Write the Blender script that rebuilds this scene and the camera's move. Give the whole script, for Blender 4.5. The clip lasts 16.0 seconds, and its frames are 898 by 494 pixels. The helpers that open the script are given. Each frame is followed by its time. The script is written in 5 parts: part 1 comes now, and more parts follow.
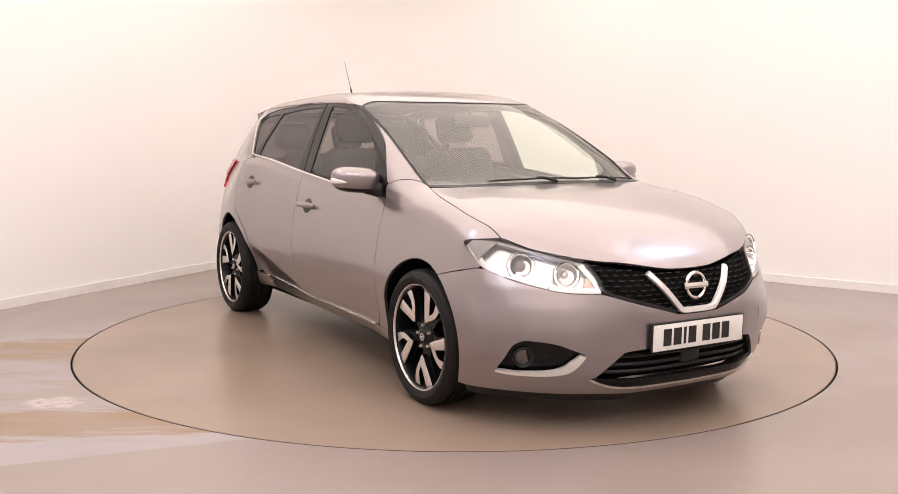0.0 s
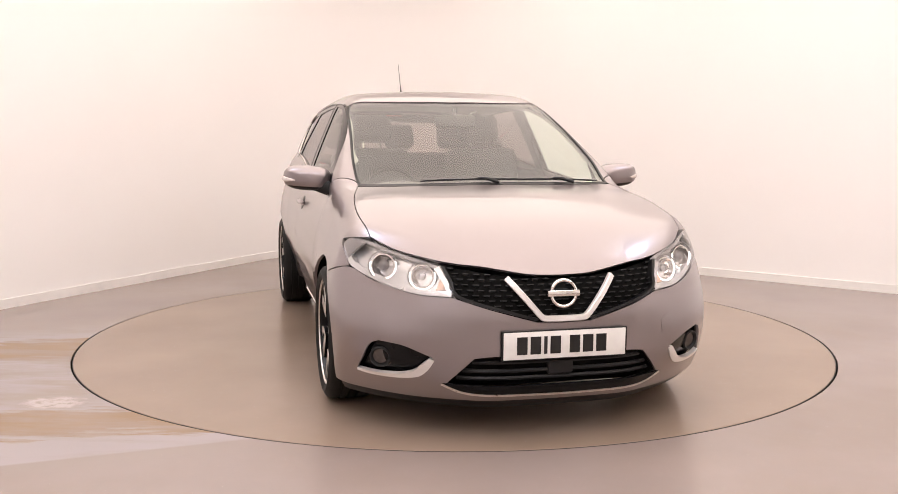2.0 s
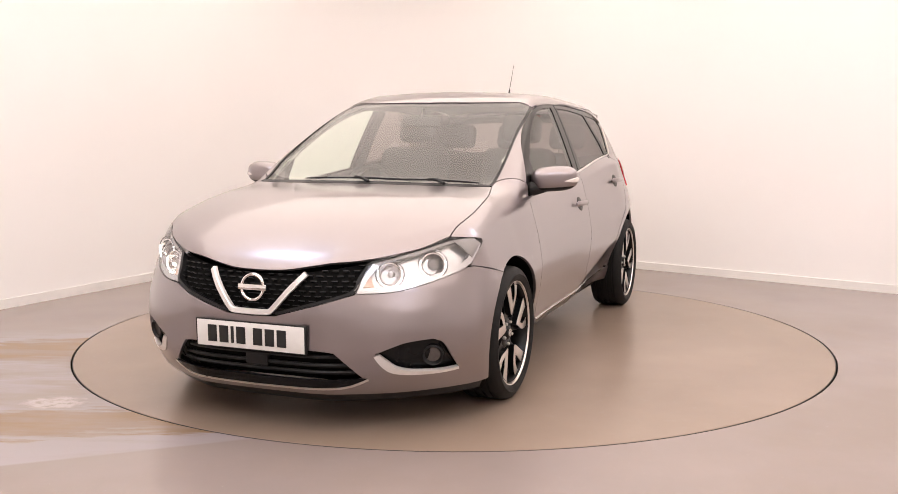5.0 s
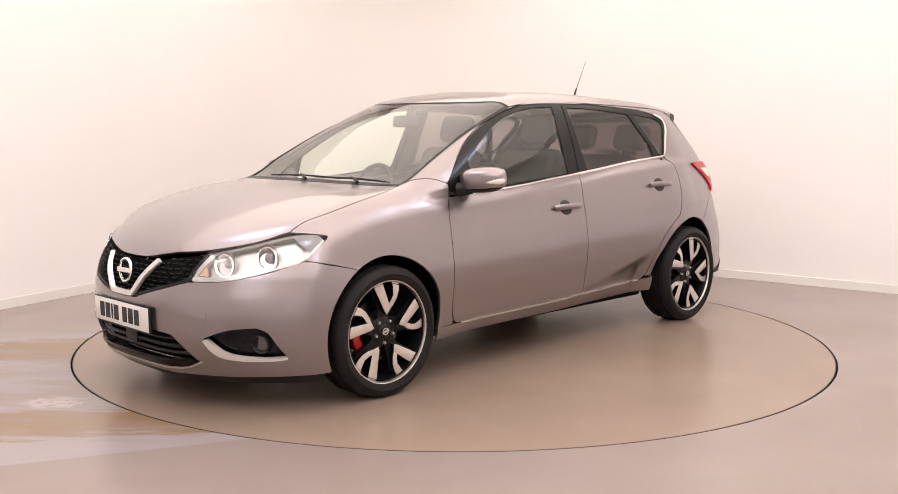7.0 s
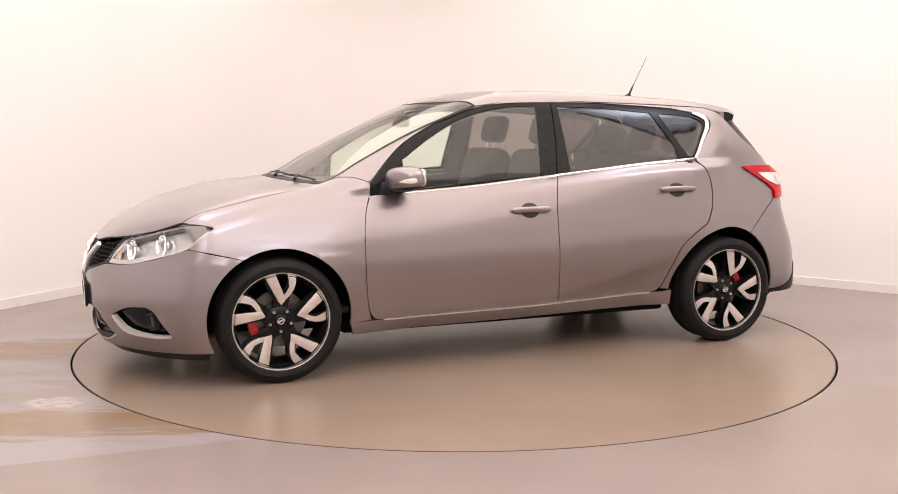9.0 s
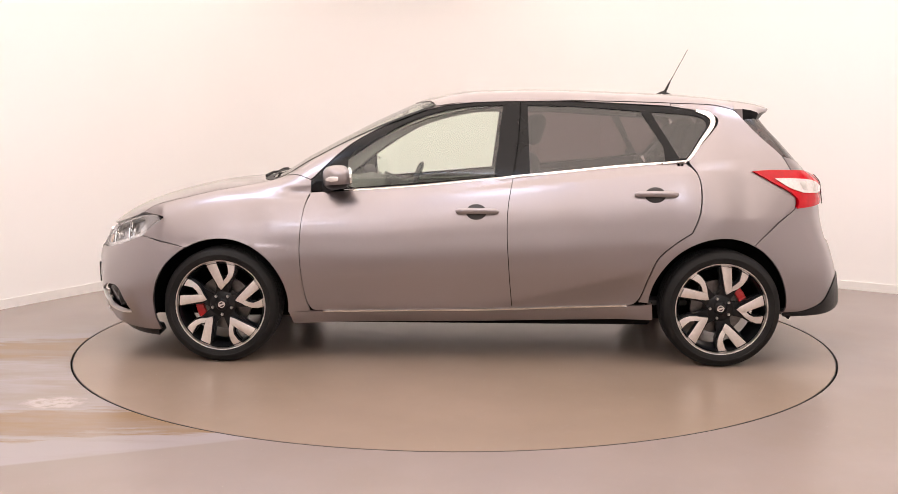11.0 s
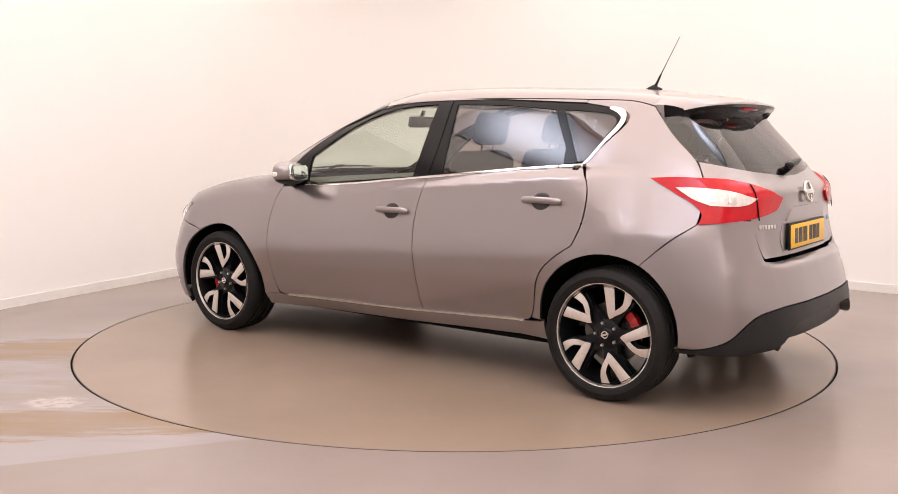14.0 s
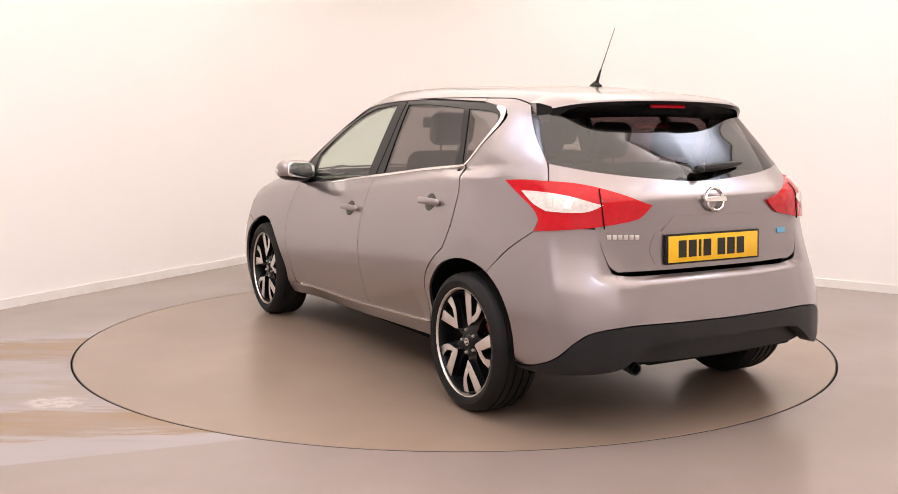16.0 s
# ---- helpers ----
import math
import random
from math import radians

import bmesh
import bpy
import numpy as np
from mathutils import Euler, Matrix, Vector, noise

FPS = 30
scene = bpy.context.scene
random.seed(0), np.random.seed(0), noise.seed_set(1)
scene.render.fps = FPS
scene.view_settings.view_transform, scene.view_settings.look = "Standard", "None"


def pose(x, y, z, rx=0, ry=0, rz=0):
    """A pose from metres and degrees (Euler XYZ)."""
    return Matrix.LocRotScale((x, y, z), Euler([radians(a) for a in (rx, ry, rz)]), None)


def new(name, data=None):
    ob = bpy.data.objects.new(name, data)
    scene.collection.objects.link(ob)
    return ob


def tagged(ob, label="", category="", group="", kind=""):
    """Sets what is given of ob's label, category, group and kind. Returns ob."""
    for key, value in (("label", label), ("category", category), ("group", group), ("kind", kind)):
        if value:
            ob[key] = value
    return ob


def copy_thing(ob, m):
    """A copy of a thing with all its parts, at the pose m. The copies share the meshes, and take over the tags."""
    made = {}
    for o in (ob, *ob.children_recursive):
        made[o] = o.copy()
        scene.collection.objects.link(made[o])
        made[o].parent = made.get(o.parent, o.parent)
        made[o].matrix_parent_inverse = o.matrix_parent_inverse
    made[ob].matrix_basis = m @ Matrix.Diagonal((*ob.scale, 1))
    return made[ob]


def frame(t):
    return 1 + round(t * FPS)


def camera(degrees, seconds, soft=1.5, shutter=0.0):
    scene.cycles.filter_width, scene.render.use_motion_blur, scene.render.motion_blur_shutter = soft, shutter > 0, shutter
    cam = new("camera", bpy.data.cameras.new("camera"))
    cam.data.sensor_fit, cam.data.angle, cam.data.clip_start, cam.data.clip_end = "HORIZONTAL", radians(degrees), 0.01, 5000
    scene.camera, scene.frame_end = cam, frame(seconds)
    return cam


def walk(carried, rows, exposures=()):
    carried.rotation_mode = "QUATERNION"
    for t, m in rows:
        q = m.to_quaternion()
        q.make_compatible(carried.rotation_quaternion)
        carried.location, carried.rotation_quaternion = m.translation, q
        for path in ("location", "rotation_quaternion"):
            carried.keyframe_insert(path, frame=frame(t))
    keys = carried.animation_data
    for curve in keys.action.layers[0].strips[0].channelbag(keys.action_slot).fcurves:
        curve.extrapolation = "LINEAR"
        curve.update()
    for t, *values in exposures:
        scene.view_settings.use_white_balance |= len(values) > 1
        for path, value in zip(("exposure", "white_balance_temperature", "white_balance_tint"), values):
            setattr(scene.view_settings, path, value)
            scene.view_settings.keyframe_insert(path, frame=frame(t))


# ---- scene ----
# ---- camera ----
cam = camera(49.99, 16.0, soft=0.8)
EYE = (0.0, -5.9085, 1.2568)
CAM = Matrix.Translation(EYE) @ pose(0, 0, 0, 0, 0, 0.292) @ pose(0, 0, 0, 90 - 6.847, 0, 0) @ pose(0, 0, 0, 0, 0, 0.137)
walk(cam, [(0.0, CAM), (16.0, CAM)])
scene.view_settings.exposure = 0.0

# turn of the turntable, degrees
TURN = [(0.0, -58.83), (0.5, -60.82), (1.0, -64.68), (1.5, -69.78), (2.0, -75.86), (2.5, -81.64), (3.0, -87.74), (3.5, -93.43),
        (4.0, -99.59), (4.2, -101.94), (5.2, -113.6), (6.3, -126.13), (7.0, -134.46), (7.5, -140.3), (8.0, -146.37), (8.5, -151.83),
        (9.0, -157.8), (9.2, -160.24), (10.2, -172.4), (11.3, -185.2), (12.0, -193.5), (12.5, -199.11), (13.0, -205.17),
        (13.5, -210.77), (14.0, -216.72), (14.5, -222.38), (15.0, -228.33), (15.5, -233.95), (16.0, -240.04)]
PIVOT = (0.105, 0.076)   # the turntable's axis in the car's space
DISC_R = 2.217

# ---- light ----
world = bpy.data.worlds.new("world")
scene.world = world
world.use_nodes = True
world.node_tree.nodes["Background"].inputs[0].default_value = (1.0, 0.95, 0.9, 1)
world.node_tree.nodes["Background"].inputs[1].default_value = 0.05
CEILING_Z = 3.3
FILL_GLOW = 2.2      # large unseen glowing sheet added overhead for even light
SPOT = 11.0         # smaller cool lamps below it: two placed from window reflections, three added


# ---- materials ----
def mat(name, base=(0.8, 0.8, 0.8), rough=0.5, metal=0.0, coat=0.0, emit=None, strength=0.0, vary=0.0, scale=8.0, bump=0.0,
        bump_scale=200.0, ior=1.45, coat_rough=0.03, stretch=(1, 1, 1), detail=6.0):
    """Principled material with mottled colour and roughness at one scale and fine relief at another."""
    m = bpy.data.materials.new(name)
    m.use_nodes = True
    nt = m.node_tree
    b = nt.nodes["Principled BSDF"]
    b.inputs["Base Color"].default_value = (*base, 1)
    b.inputs["Roughness"].default_value = rough
    b.inputs["Metallic"].default_value = metal
    b.inputs["IOR"].default_value = ior
    b.inputs["Coat Weight"].default_value = coat
    b.inputs["Coat Roughness"].default_value = coat_rough
    if emit:
        b.inputs["Emission Color"].default_value = (*emit, 1)
        b.inputs["Emission Strength"].default_value = strength
    if vary or bump:
        co = nt.nodes.new("ShaderNodeTexCoord")
        mp = nt.nodes.new("ShaderNodeMapping")
        mp.inputs["Scale"].default_value = stretch
        nt.links.new(co.outputs["Object"], mp.inputs[0])
    if vary:
        n = nt.nodes.new("ShaderNodeTexNoise")
        n.inputs["Scale"].default_value = scale
        n.inputs["Detail"].default_value = detail
        nt.links.new(mp.outputs[0], n.inputs["Vector"])
        ramp = nt.nodes.new("ShaderNodeValToRGB")
        lo, hi = 1 - vary, 1 + vary
        ramp.color_ramp.elements[0].position, ramp.color_ramp.elements[1].position = 0.3, 0.7
        ramp.color_ramp.elements[0].color = (*[c * lo for c in base], 1)
        ramp.color_ramp.elements[1].color = (*[min(1, c * hi) for c in base], 1)
        nt.links.new(n.outputs[0], ramp.inputs[0])
        nt.links.new(ramp.outputs[0], b.inputs["Base Color"])
        r = nt.nodes.new("ShaderNodeMapRange")
        r.inputs["To Min"].default_value = max(0, rough * (1 - vary))
        r.inputs["To Max"].default_value = min(1, rough * (1 + vary))
        nt.links.new(n.outputs[0], r.inputs[0])
        nt.links.new(r.outputs[0], b.inputs["Roughness"])
    if bump:
        n2 = nt.nodes.new("ShaderNodeTexNoise")
        n2.inputs["Scale"].default_value = bump_scale
        n2.inputs["Detail"].default_value = 3
        nt.links.new(mp.outputs[0], n2.inputs["Vector"])
        bp = nt.nodes.new("ShaderNodeBump")
        bp.inputs["Strength"].default_value = bump
        bp.inputs["Distance"].default_value = 0.002
        nt.links.new(n2.outputs[0], bp.inputs["Height"])
        nt.links.new(bp.outputs[0], b.inputs["Normal"])
    return m


def glass(name, tint, gloss=1.0):
    """Thin pane: what passes is tinted, Fresnel drives the mirror."""
    m = bpy.data.materials.new(name)
    m.use_nodes = True
    nt = m.node_tree
    nt.nodes.remove(nt.nodes["Principled BSDF"])
    out = nt.nodes["Material Output"]
    tr = nt.nodes.new("ShaderNodeBsdfTransparent")
    tr.inputs[0].default_value = (*tint, 1)
    gl = nt.nodes.new("ShaderNodeBsdfGlossy")
    gl.inputs["Roughness"].default_value = 0.01
    fr = nt.nodes.new("ShaderNodeLayerWeight")
    fr.inputs["Blend"].default_value = 0.5
    pw = nt.nodes.new("ShaderNodeMath")
    pw.operation = "POWER"
    pw.inputs[1].default_value = 5.0
    nt.links.new(fr.outputs["Facing"], pw.inputs[0])
    k = nt.nodes.new("ShaderNodeMath")
    k.operation = "MULTIPLY_ADD"
    k.inputs[1].default_value = 0.96
    k.inputs[2].default_value = 0.042 * gloss
    k.use_clamp = True
    mx = nt.nodes.new("ShaderNodeMixShader")
    nt.links.new(pw.outputs[0], k.inputs[0])
    nt.links.new(k.outputs[0], mx.inputs[0])
    nt.links.new(tr.outputs[0], mx.inputs[1])
    nt.links.new(gl.outputs[0], mx.inputs[2])
    nt.links.new(mx.outputs[0], out.inputs[0])
    return m


def floor_material(name, stained):
    """Worn resin floor: mottled grey-beige, scuffs, and on the fixed floor pale and brown stains that run in bands."""
    m = mat(name, (0.275, 0.228, 0.210) if stained else (0.284, 0.216, 0.170), 0.25, vary=0.07, scale=1.1, bump=0.05, bump_scale=90)
    nt = m.node_tree
    b = nt.nodes["Principled BSDF"]
    ramp = b.inputs["Base Color"].links[0].from_node
    co = nt.nodes.new("ShaderNodeTexCoord")

    def mix(fac, colour, source):
        mx = nt.nodes.new("ShaderNodeMix")
        mx.data_type = "RGBA"
        nt.links.new(fac, mx.inputs["Factor"])
        nt.links.new(source, mx.inputs["A"])
        mx.inputs["B"].default_value = (*colour, 1)
        return mx.outputs["Result"]

    def mask(scale, stretch, turn, lo, hi, top=1.0, offset=(0, 0, 0)):
        mp = nt.nodes.new("ShaderNodeMapping")
        mp.inputs["Scale"].default_value = stretch
        mp.inputs["Rotation"].default_value = (0, 0, radians(turn))
        mp.inputs["Location"].default_value = offset
        nt.links.new(co.outputs["Object"], mp.inputs[0])
        n = nt.nodes.new("ShaderNodeTexNoise")
        n.inputs["Scale"].default_value = scale
        n.inputs["Detail"].default_value = 7
        n.inputs["Roughness"].default_value = 0.6
        nt.links.new(mp.outputs[0], n.inputs["Vector"])
        r = nt.nodes.new("ShaderNodeMapRange")
        r.inputs["From Min"].default_value, r.inputs["From Max"].default_value = lo, hi
        r.inputs["To Max"].default_value = top
        nt.links.new(n.outputs[0], r.inputs[0])
        return r.outputs[0]

    def times(a, c):
        k = nt.nodes.new("ShaderNodeMath")
        k.operation = "MULTIPLY"
        nt.links.new(a, k.inputs[0])
        nt.links.new(c, k.inputs[1])
        return k.outputs[0]

    c = ramp.outputs[0]
    # broad brown patches; on the disc they stand for warm light near the car
    c = mix(mask(0.55, (1, 1, 1), 30, 0.45, 0.65, 0.35), (0.23, 0.175, 0.125), c)
    c = mix(mask(14, (1, 1, 1), 0, 0.60, 0.75, 0.25), (0.30, 0.25, 0.22), c)
    c = mix(mask(60, (1, 1, 1), 0, 0.68, 0.74, 0.35), (0.55, 0.5, 0.47), c)
    if stained:
        # worn strip beside the turntable: v runs across its bands
        def dot(a):
            d = nt.nodes.new("ShaderNodeVectorMath")
            d.operation = "DOT_PRODUCT"
            d.inputs[1].default_value = a
            nt.links.new(co.outputs["Object"], d.inputs[0])
            return d.outputs["Value"]

        def span(value, lo, hi):
            r = nt.nodes.new("ShaderNodeMapRange")
            r.inputs["From Min"].default_value, r.inputs["From Max"].default_value = lo, hi
            nt.links.new(value, r.inputs[0])
            return r.outputs[0]

        def add(a, c2):
            k = nt.nodes.new("ShaderNodeMath")
            nt.links.new(a, k.inputs[0])
            nt.links.new(c2, k.inputs[1])
            return k.outputs[0]

        v = dot((-0.358, 0.934, 0))
        wob = mask(1.5, (0.5, 1.6, 1), -21, 0.25, 0.75, 0.34)
        fine = mask(9, (0.3, 2.0, 1), -21, 0.25, 0.75, 0.10)
        ramp2 = nt.nodes.new("ShaderNodeValToRGB")
        pale, brown, plain = (0.318, 0.284, 0.288), (0.245, 0.160, 0.088), (0.275, 0.222, 0.195)
        bands = [(0.0, pale), (0.075, pale), (0.125, brown), (0.26, brown), (0.31, pale), (0.40, plain), (0.50, pale), (0.57, plain), (0.66, brown), (0.75, brown),
                 (0.81, pale), (0.86, pale), (0.95, plain)]
        els = ramp2.color_ramp.elements
        while len(els) < len(bands):
            els.new(0.5)
        for el, (at, colour) in zip(els, bands):
            el.position, el.color = at, (*colour, 1)
        nt.links.new(add(add(span(v, -1.64, 1.36), wob), fine), ramp2.inputs[0])
        shift = ramp2.inputs[0].links[0].from_node
        back = nt.nodes.new("ShaderNodeMath")
        back.inputs[1].default_value = -0.22
        nt.links.new(shift.outputs[0], back.inputs[0])
        nt.links.new(back.outputs[0], ramp2.inputs[0])
        where = times(times(span(v, -1.65, -1.63), span(v, 1.15, 0.75)), span(dot((1, 0, 0)), -0.3, -1.0))
        where = times(where, mask(2.2, (0.4, 1.8, 1), -21, 0.25, 0.52, 0.92, (1, 2, 0)))
        mx = nt.nodes.new("ShaderNodeMix")
        mx.data_type = "RGBA"
        nt.links.new(where, mx.inputs["Factor"])
        nt.links.new(c, mx.inputs["A"])
        nt.links.new(ramp2.outputs[0], mx.inputs["B"])
        c = mx.outputs["Result"]
        # filled drill hole
        mp = nt.nodes.new("ShaderNodeMapping")
        mp.inputs["Location"].default_value = (1.86 / 0.16, 1.56 / 0.11, 0)
        mp.inputs["Scale"].default_value = (1 / 0.16, 1 / 0.11, 1)
        nt.links.new(co.outputs["Object"], mp.inputs[0])
        ln = nt.nodes.new("ShaderNodeVectorMath")
        ln.operation = "LENGTH"
        nt.links.new(mp.outputs[0], ln.inputs[0])
        spot = span(add(ln.outputs["Value"], mask(14, (1, 1, 1), 0, 0.2, 0.8, 0.9)), 1.45, 1.05)
        c = mix(times(spot, mask(22, (1, 1, 1), 0, 0.36, 0.52, 0.85)), (0.46, 0.41, 0.385), c)
    nt.links.new(c, b.inputs["Base Color"])
    return m


M_WALL = mat("wall_paint", (0.90, 0.88, 0.87), 0.75, vary=0.015, scale=0.7, bump=0.05, bump_scale=120)
M_CEIL = mat("ceiling_paint", (0.82, 0.81, 0.8), 0.8, vary=0.02, scale=2)
M_BASE = mat("baseboard_gloss_paint", (0.84, 0.82, 0.8), 0.35, vary=0.03, scale=6)
M_FLOOR = floor_material("worn_resin_floor", True)
M_DISC = floor_material("turntable_resin", False)
M_STEEL = mat("dark_steel", (0.02, 0.018, 0.016), 0.5, metal=0.6, vary=0.2, scale=20)
def soft_edges(m, rx, ry, peak, low):
    """Glow that falls off from the middle of a diffuser to its rim."""
    nt = m.node_tree
    co = nt.nodes.new("ShaderNodeTexCoord")
    mp = nt.nodes.new("ShaderNodeMapping")
    mp.inputs["Scale"].default_value = (1 / rx, 1 / ry, 0)
    ln = nt.nodes.new("ShaderNodeVectorMath")
    ln.operation = "LENGTH"
    r = nt.nodes.new("ShaderNodeMapRange")
    r.interpolation_type = "SMOOTHSTEP"
    r.inputs["From Min"].default_value, r.inputs["From Max"].default_value = 0.0, 1.15
    r.inputs["To Min"].default_value, r.inputs["To Max"].default_value = peak, low
    nt.links.new(co.outputs["Object"], mp.inputs[0])
    nt.links.new(mp.outputs[0], ln.inputs[0])
    nt.links.new(ln.outputs["Value"], r.inputs[0])
    nt.links.new(r.outputs[0], nt.nodes["Principled BSDF"].inputs["Emission Strength"])


M_FILL_GLOW = mat("added_fill_glow", (0.9, 0.9, 0.9), 0.5, emit=(1.0, 0.862, 0.772), strength=FILL_GLOW)
M_LAMP = mat("lamp_diffuser", (0.9, 0.9, 0.9), 0.5, emit=(0.80, 0.84, 1.0), strength=SPOT)
soft_edges(M_FILL_GLOW, 6.0, 7.0, FILL_GLOW, FILL_GLOW * 0.6)
soft_edges(M_LAMP, 0.65, 0.5, SPOT, SPOT * 0.1)
M_PAINT = mat("grey_bronze_metallic_paint", (0.300, 0.266, 0.274), 0.29, metal=0.88, coat=0.8, vary=0.05, scale=900, detail=2, coat_rough=0.05)
M_BLACK = mat("black_plastic", (0.012, 0.012, 0.013), 0.42, ior=1.35, vary=0.15, scale=30, bump=0.1, bump_scale=700)
M_GLOSSBLACK = mat("gloss_black", (0.006, 0.006, 0.007), 0.16, ior=1.3, coat=0.0, vary=0.1, scale=12)
M_RUBBER = mat("tyre_rubber", (0.010, 0.0095, 0.0095), 0.6, ior=1.3, vary=0.2, scale=25, bump=0.15, bump_scale=300)
M_VOID = mat("underbody_black", (0.006, 0.006, 0.006), 0.95, vary=0.2, scale=15, ior=1.15)
M_CHROME = mat("chrome", (0.82, 0.80, 0.78), 0.09, metal=1.0, vary=0.04, scale=30)
M_SILVER = mat("silver_trim_paint", (0.78, 0.76, 0.75), 0.3, metal=0.45, coat=0.5, vary=0.03, scale=40)
M_SATIN = mat("satin_silver", (0.72, 0.70, 0.68), 0.28, metal=1.0, vary=0.05, scale=40)
M_MACHINED = mat("machined_alloy", (0.74, 0.69, 0.66), 0.3, metal=0.85, vary=0.06, scale=60)
M_ALLOYBLACK = mat("black_alloy", (0.005, 0.005, 0.006), 0.3, ior=1.33, vary=0.1, scale=20)
M_DISC_STEEL = mat("brake_disc_steel", (0.14, 0.13, 0.125), 0.35, metal=1.0, vary=0.2, scale=40)
M_RED = mat("red_caliper_paint", (0.5, 0.01, 0.012), 0.35, coat=0.5, vary=0.1, scale=20)
M_GLASS = glass("clear_glass", (0.88, 0.95, 0.89), 1.8)
M_WSGLASS = glass("windscreen_glass", (0.87, 0.93, 0.86), 3.2)
M_PRIVACY = glass("privacy_glass", (0.29, 0.24, 0.245), 2.0)
M_LENS = glass("clear_lens", (0.96, 0.96, 0.96))
M_SEAT = mat("charcoal_seat_cloth", (0.055, 0.053, 0.056), 0.85, vary=0.25, scale=60, bump=0.3, bump_scale=500)
M_TRIM = mat("dark_grey_cabin_plastic", (0.075, 0.072, 0.072), 0.6, vary=0.15, scale=25, bump=0.1, bump_scale=500)
M_LINER = mat("pale_headlining", (0.55, 0.53, 0.5), 0.9, vary=0.05, scale=40)
M_TAILRED = mat("red_lamp_lens", (0.50, 0.004, 0.012), 0.12, coat=0.2, ior=1.35, vary=0.12, scale=40)
M_TAILCLEAR = mat("clear_lamp_lens", (0.72, 0.66, 0.64), 0.1, coat=1.0, vary=0.1, scale=60)
M_AMBER = mat("amber_indicator", (0.66, 0.46, 0.36), 0.2, coat=0.8, vary=0.1, scale=50)
M_DRL = mat("daytime_light", (1, 1, 1), 0.3, emit=(1.0, 0.98, 0.95), strength=1.3)
M_REFLECTOR = mat("lamp_reflector", (0.68, 0.67, 0.68), 0.22, metal=0.6, vary=0.05, scale=40)
M_PLATEW = mat("white_plate", (0.78, 0.77, 0.75), 0.3, vary=0.03, scale=30)
M_PLATEY = mat("yellow_plate", (0.85, 0.50, 0.02), 0.3, vary=0.03, scale=30)
M_INK = mat("black_ink", (0.012, 0.012, 0.012), 0.4, vary=0.05, scale=30)
M_MIRROR = mat("mirror_glass", (0.85, 0.87, 0.86), 0.02, metal=1.0)
M_BLUE = mat("blue_badge_enamel", (0.12, 0.38, 0.62), 0.25, coat=0.5, vary=0.1, scale=60)


# ---- building helpers ----
def mesh_object(name, verts, faces, material, parent=None, label="", smooth=True, normals=None):
    me = bpy.data.meshes.new(name)
    me.from_pydata([tuple(map(float, v)) for v in verts], [], [tuple(map(int, f)) for f in faces])
    me.materials.append(material)
    me.polygons.foreach_set("use_smooth", [smooth] * len(me.polygons))
    me.update()
    if normals is not None:
        me.normals_split_custom_set_from_vertices([tuple(map(float, n)) for n in normals])
    ob = new(name, me)
    if parent:
        ob.parent = parent
    if label:
        tagged(ob, label)
    return ob


def part(name, bm, material, parent=None, label="", angle=40):
    """Links a bmesh as one mesh object under a thing or part."""
    bmesh.ops.recalc_face_normals(bm, faces=bm.faces)
    for f in bm.faces:
        f.smooth = True
    for e in bm.edges:
        if len(e.link_faces) == 2 and e.calc_face_angle(0) > radians(angle):
            e.smooth = False
    me = bpy.data.meshes.new(name)
    bm.to_mesh(me)
    bm.free()
    me.materials.append(material)
    ob = new(name, me)
    if parent:
        ob.parent = parent
    if label:
        tagged(ob, label)
    return ob


def box(bm, size, m, bevel=0.0, segs=2):
    r = bmesh.ops.create_cube(bm, size=1.0)
    vs = r["verts"]
    bmesh.ops.scale(bm, vec=size, verts=vs)
    if bevel:
        es = list({e for v in vs for e in v.link_edges})
        out = bmesh.ops.bevel(bm, geom=es, offset=bevel, segments=segs, affect="EDGES", profile=0.5)
        vs = list({v for v in out["verts"]} | {v for v in vs if v.is_valid})
    bmesh.ops.transform(bm, matrix=m, verts=vs)
    return vs


def lathe(bm, profile, m, n=48, closed=True):
    """Revolves (radius, height) points round z."""
    rings = []
    for r, h in profile:
        rings.append([bm.verts.new(m @ Vector((r * math.cos(a), r * math.sin(a), h))) for a in (2 * math.pi * i / n for i in range(n))])
    for a, c in zip(rings, rings[1:]):
        for i in range(n):
            bm.faces.new((a[i], a[(i + 1) % n], c[(i + 1) % n], c[i]))
    if closed:
        for ring in (rings[0], rings[-1]):
            bm.faces.new(ring)


def tube(bm, path, radii, n=8, flat=1.0, up=(0, 0, 1)):
    """A tube along points; flat squeezes it across."""
    path = [Vector(q) for q in path]
    if not hasattr(radii, "__len__"):
        radii = [radii] * len(path)
    rings = []
    for i, q in enumerate(path):
        d = (path[min(i + 1, len(path) - 1)] - path[max(i - 1, 0)]).normalized()
        a = d.cross(Vector(up))
        a = a.normalized() if a.length > 1e-6 else d.orthogonal().normalized()
        c = a.cross(d).normalized()
        rings.append([bm.verts.new(q + radii[i] * (a * math.cos(t) * flat + c * math.sin(t))) for t in (2 * math.pi * k / n for k in range(n))])
    for a, c in zip(rings, rings[1:]):
        for i in range(n):
            bm.faces.new((a[i], a[(i + 1) % n], c[(i + 1) % n], c[i]))
    bm.faces.new(rings[0])
    bm.faces.new(rings[-1])


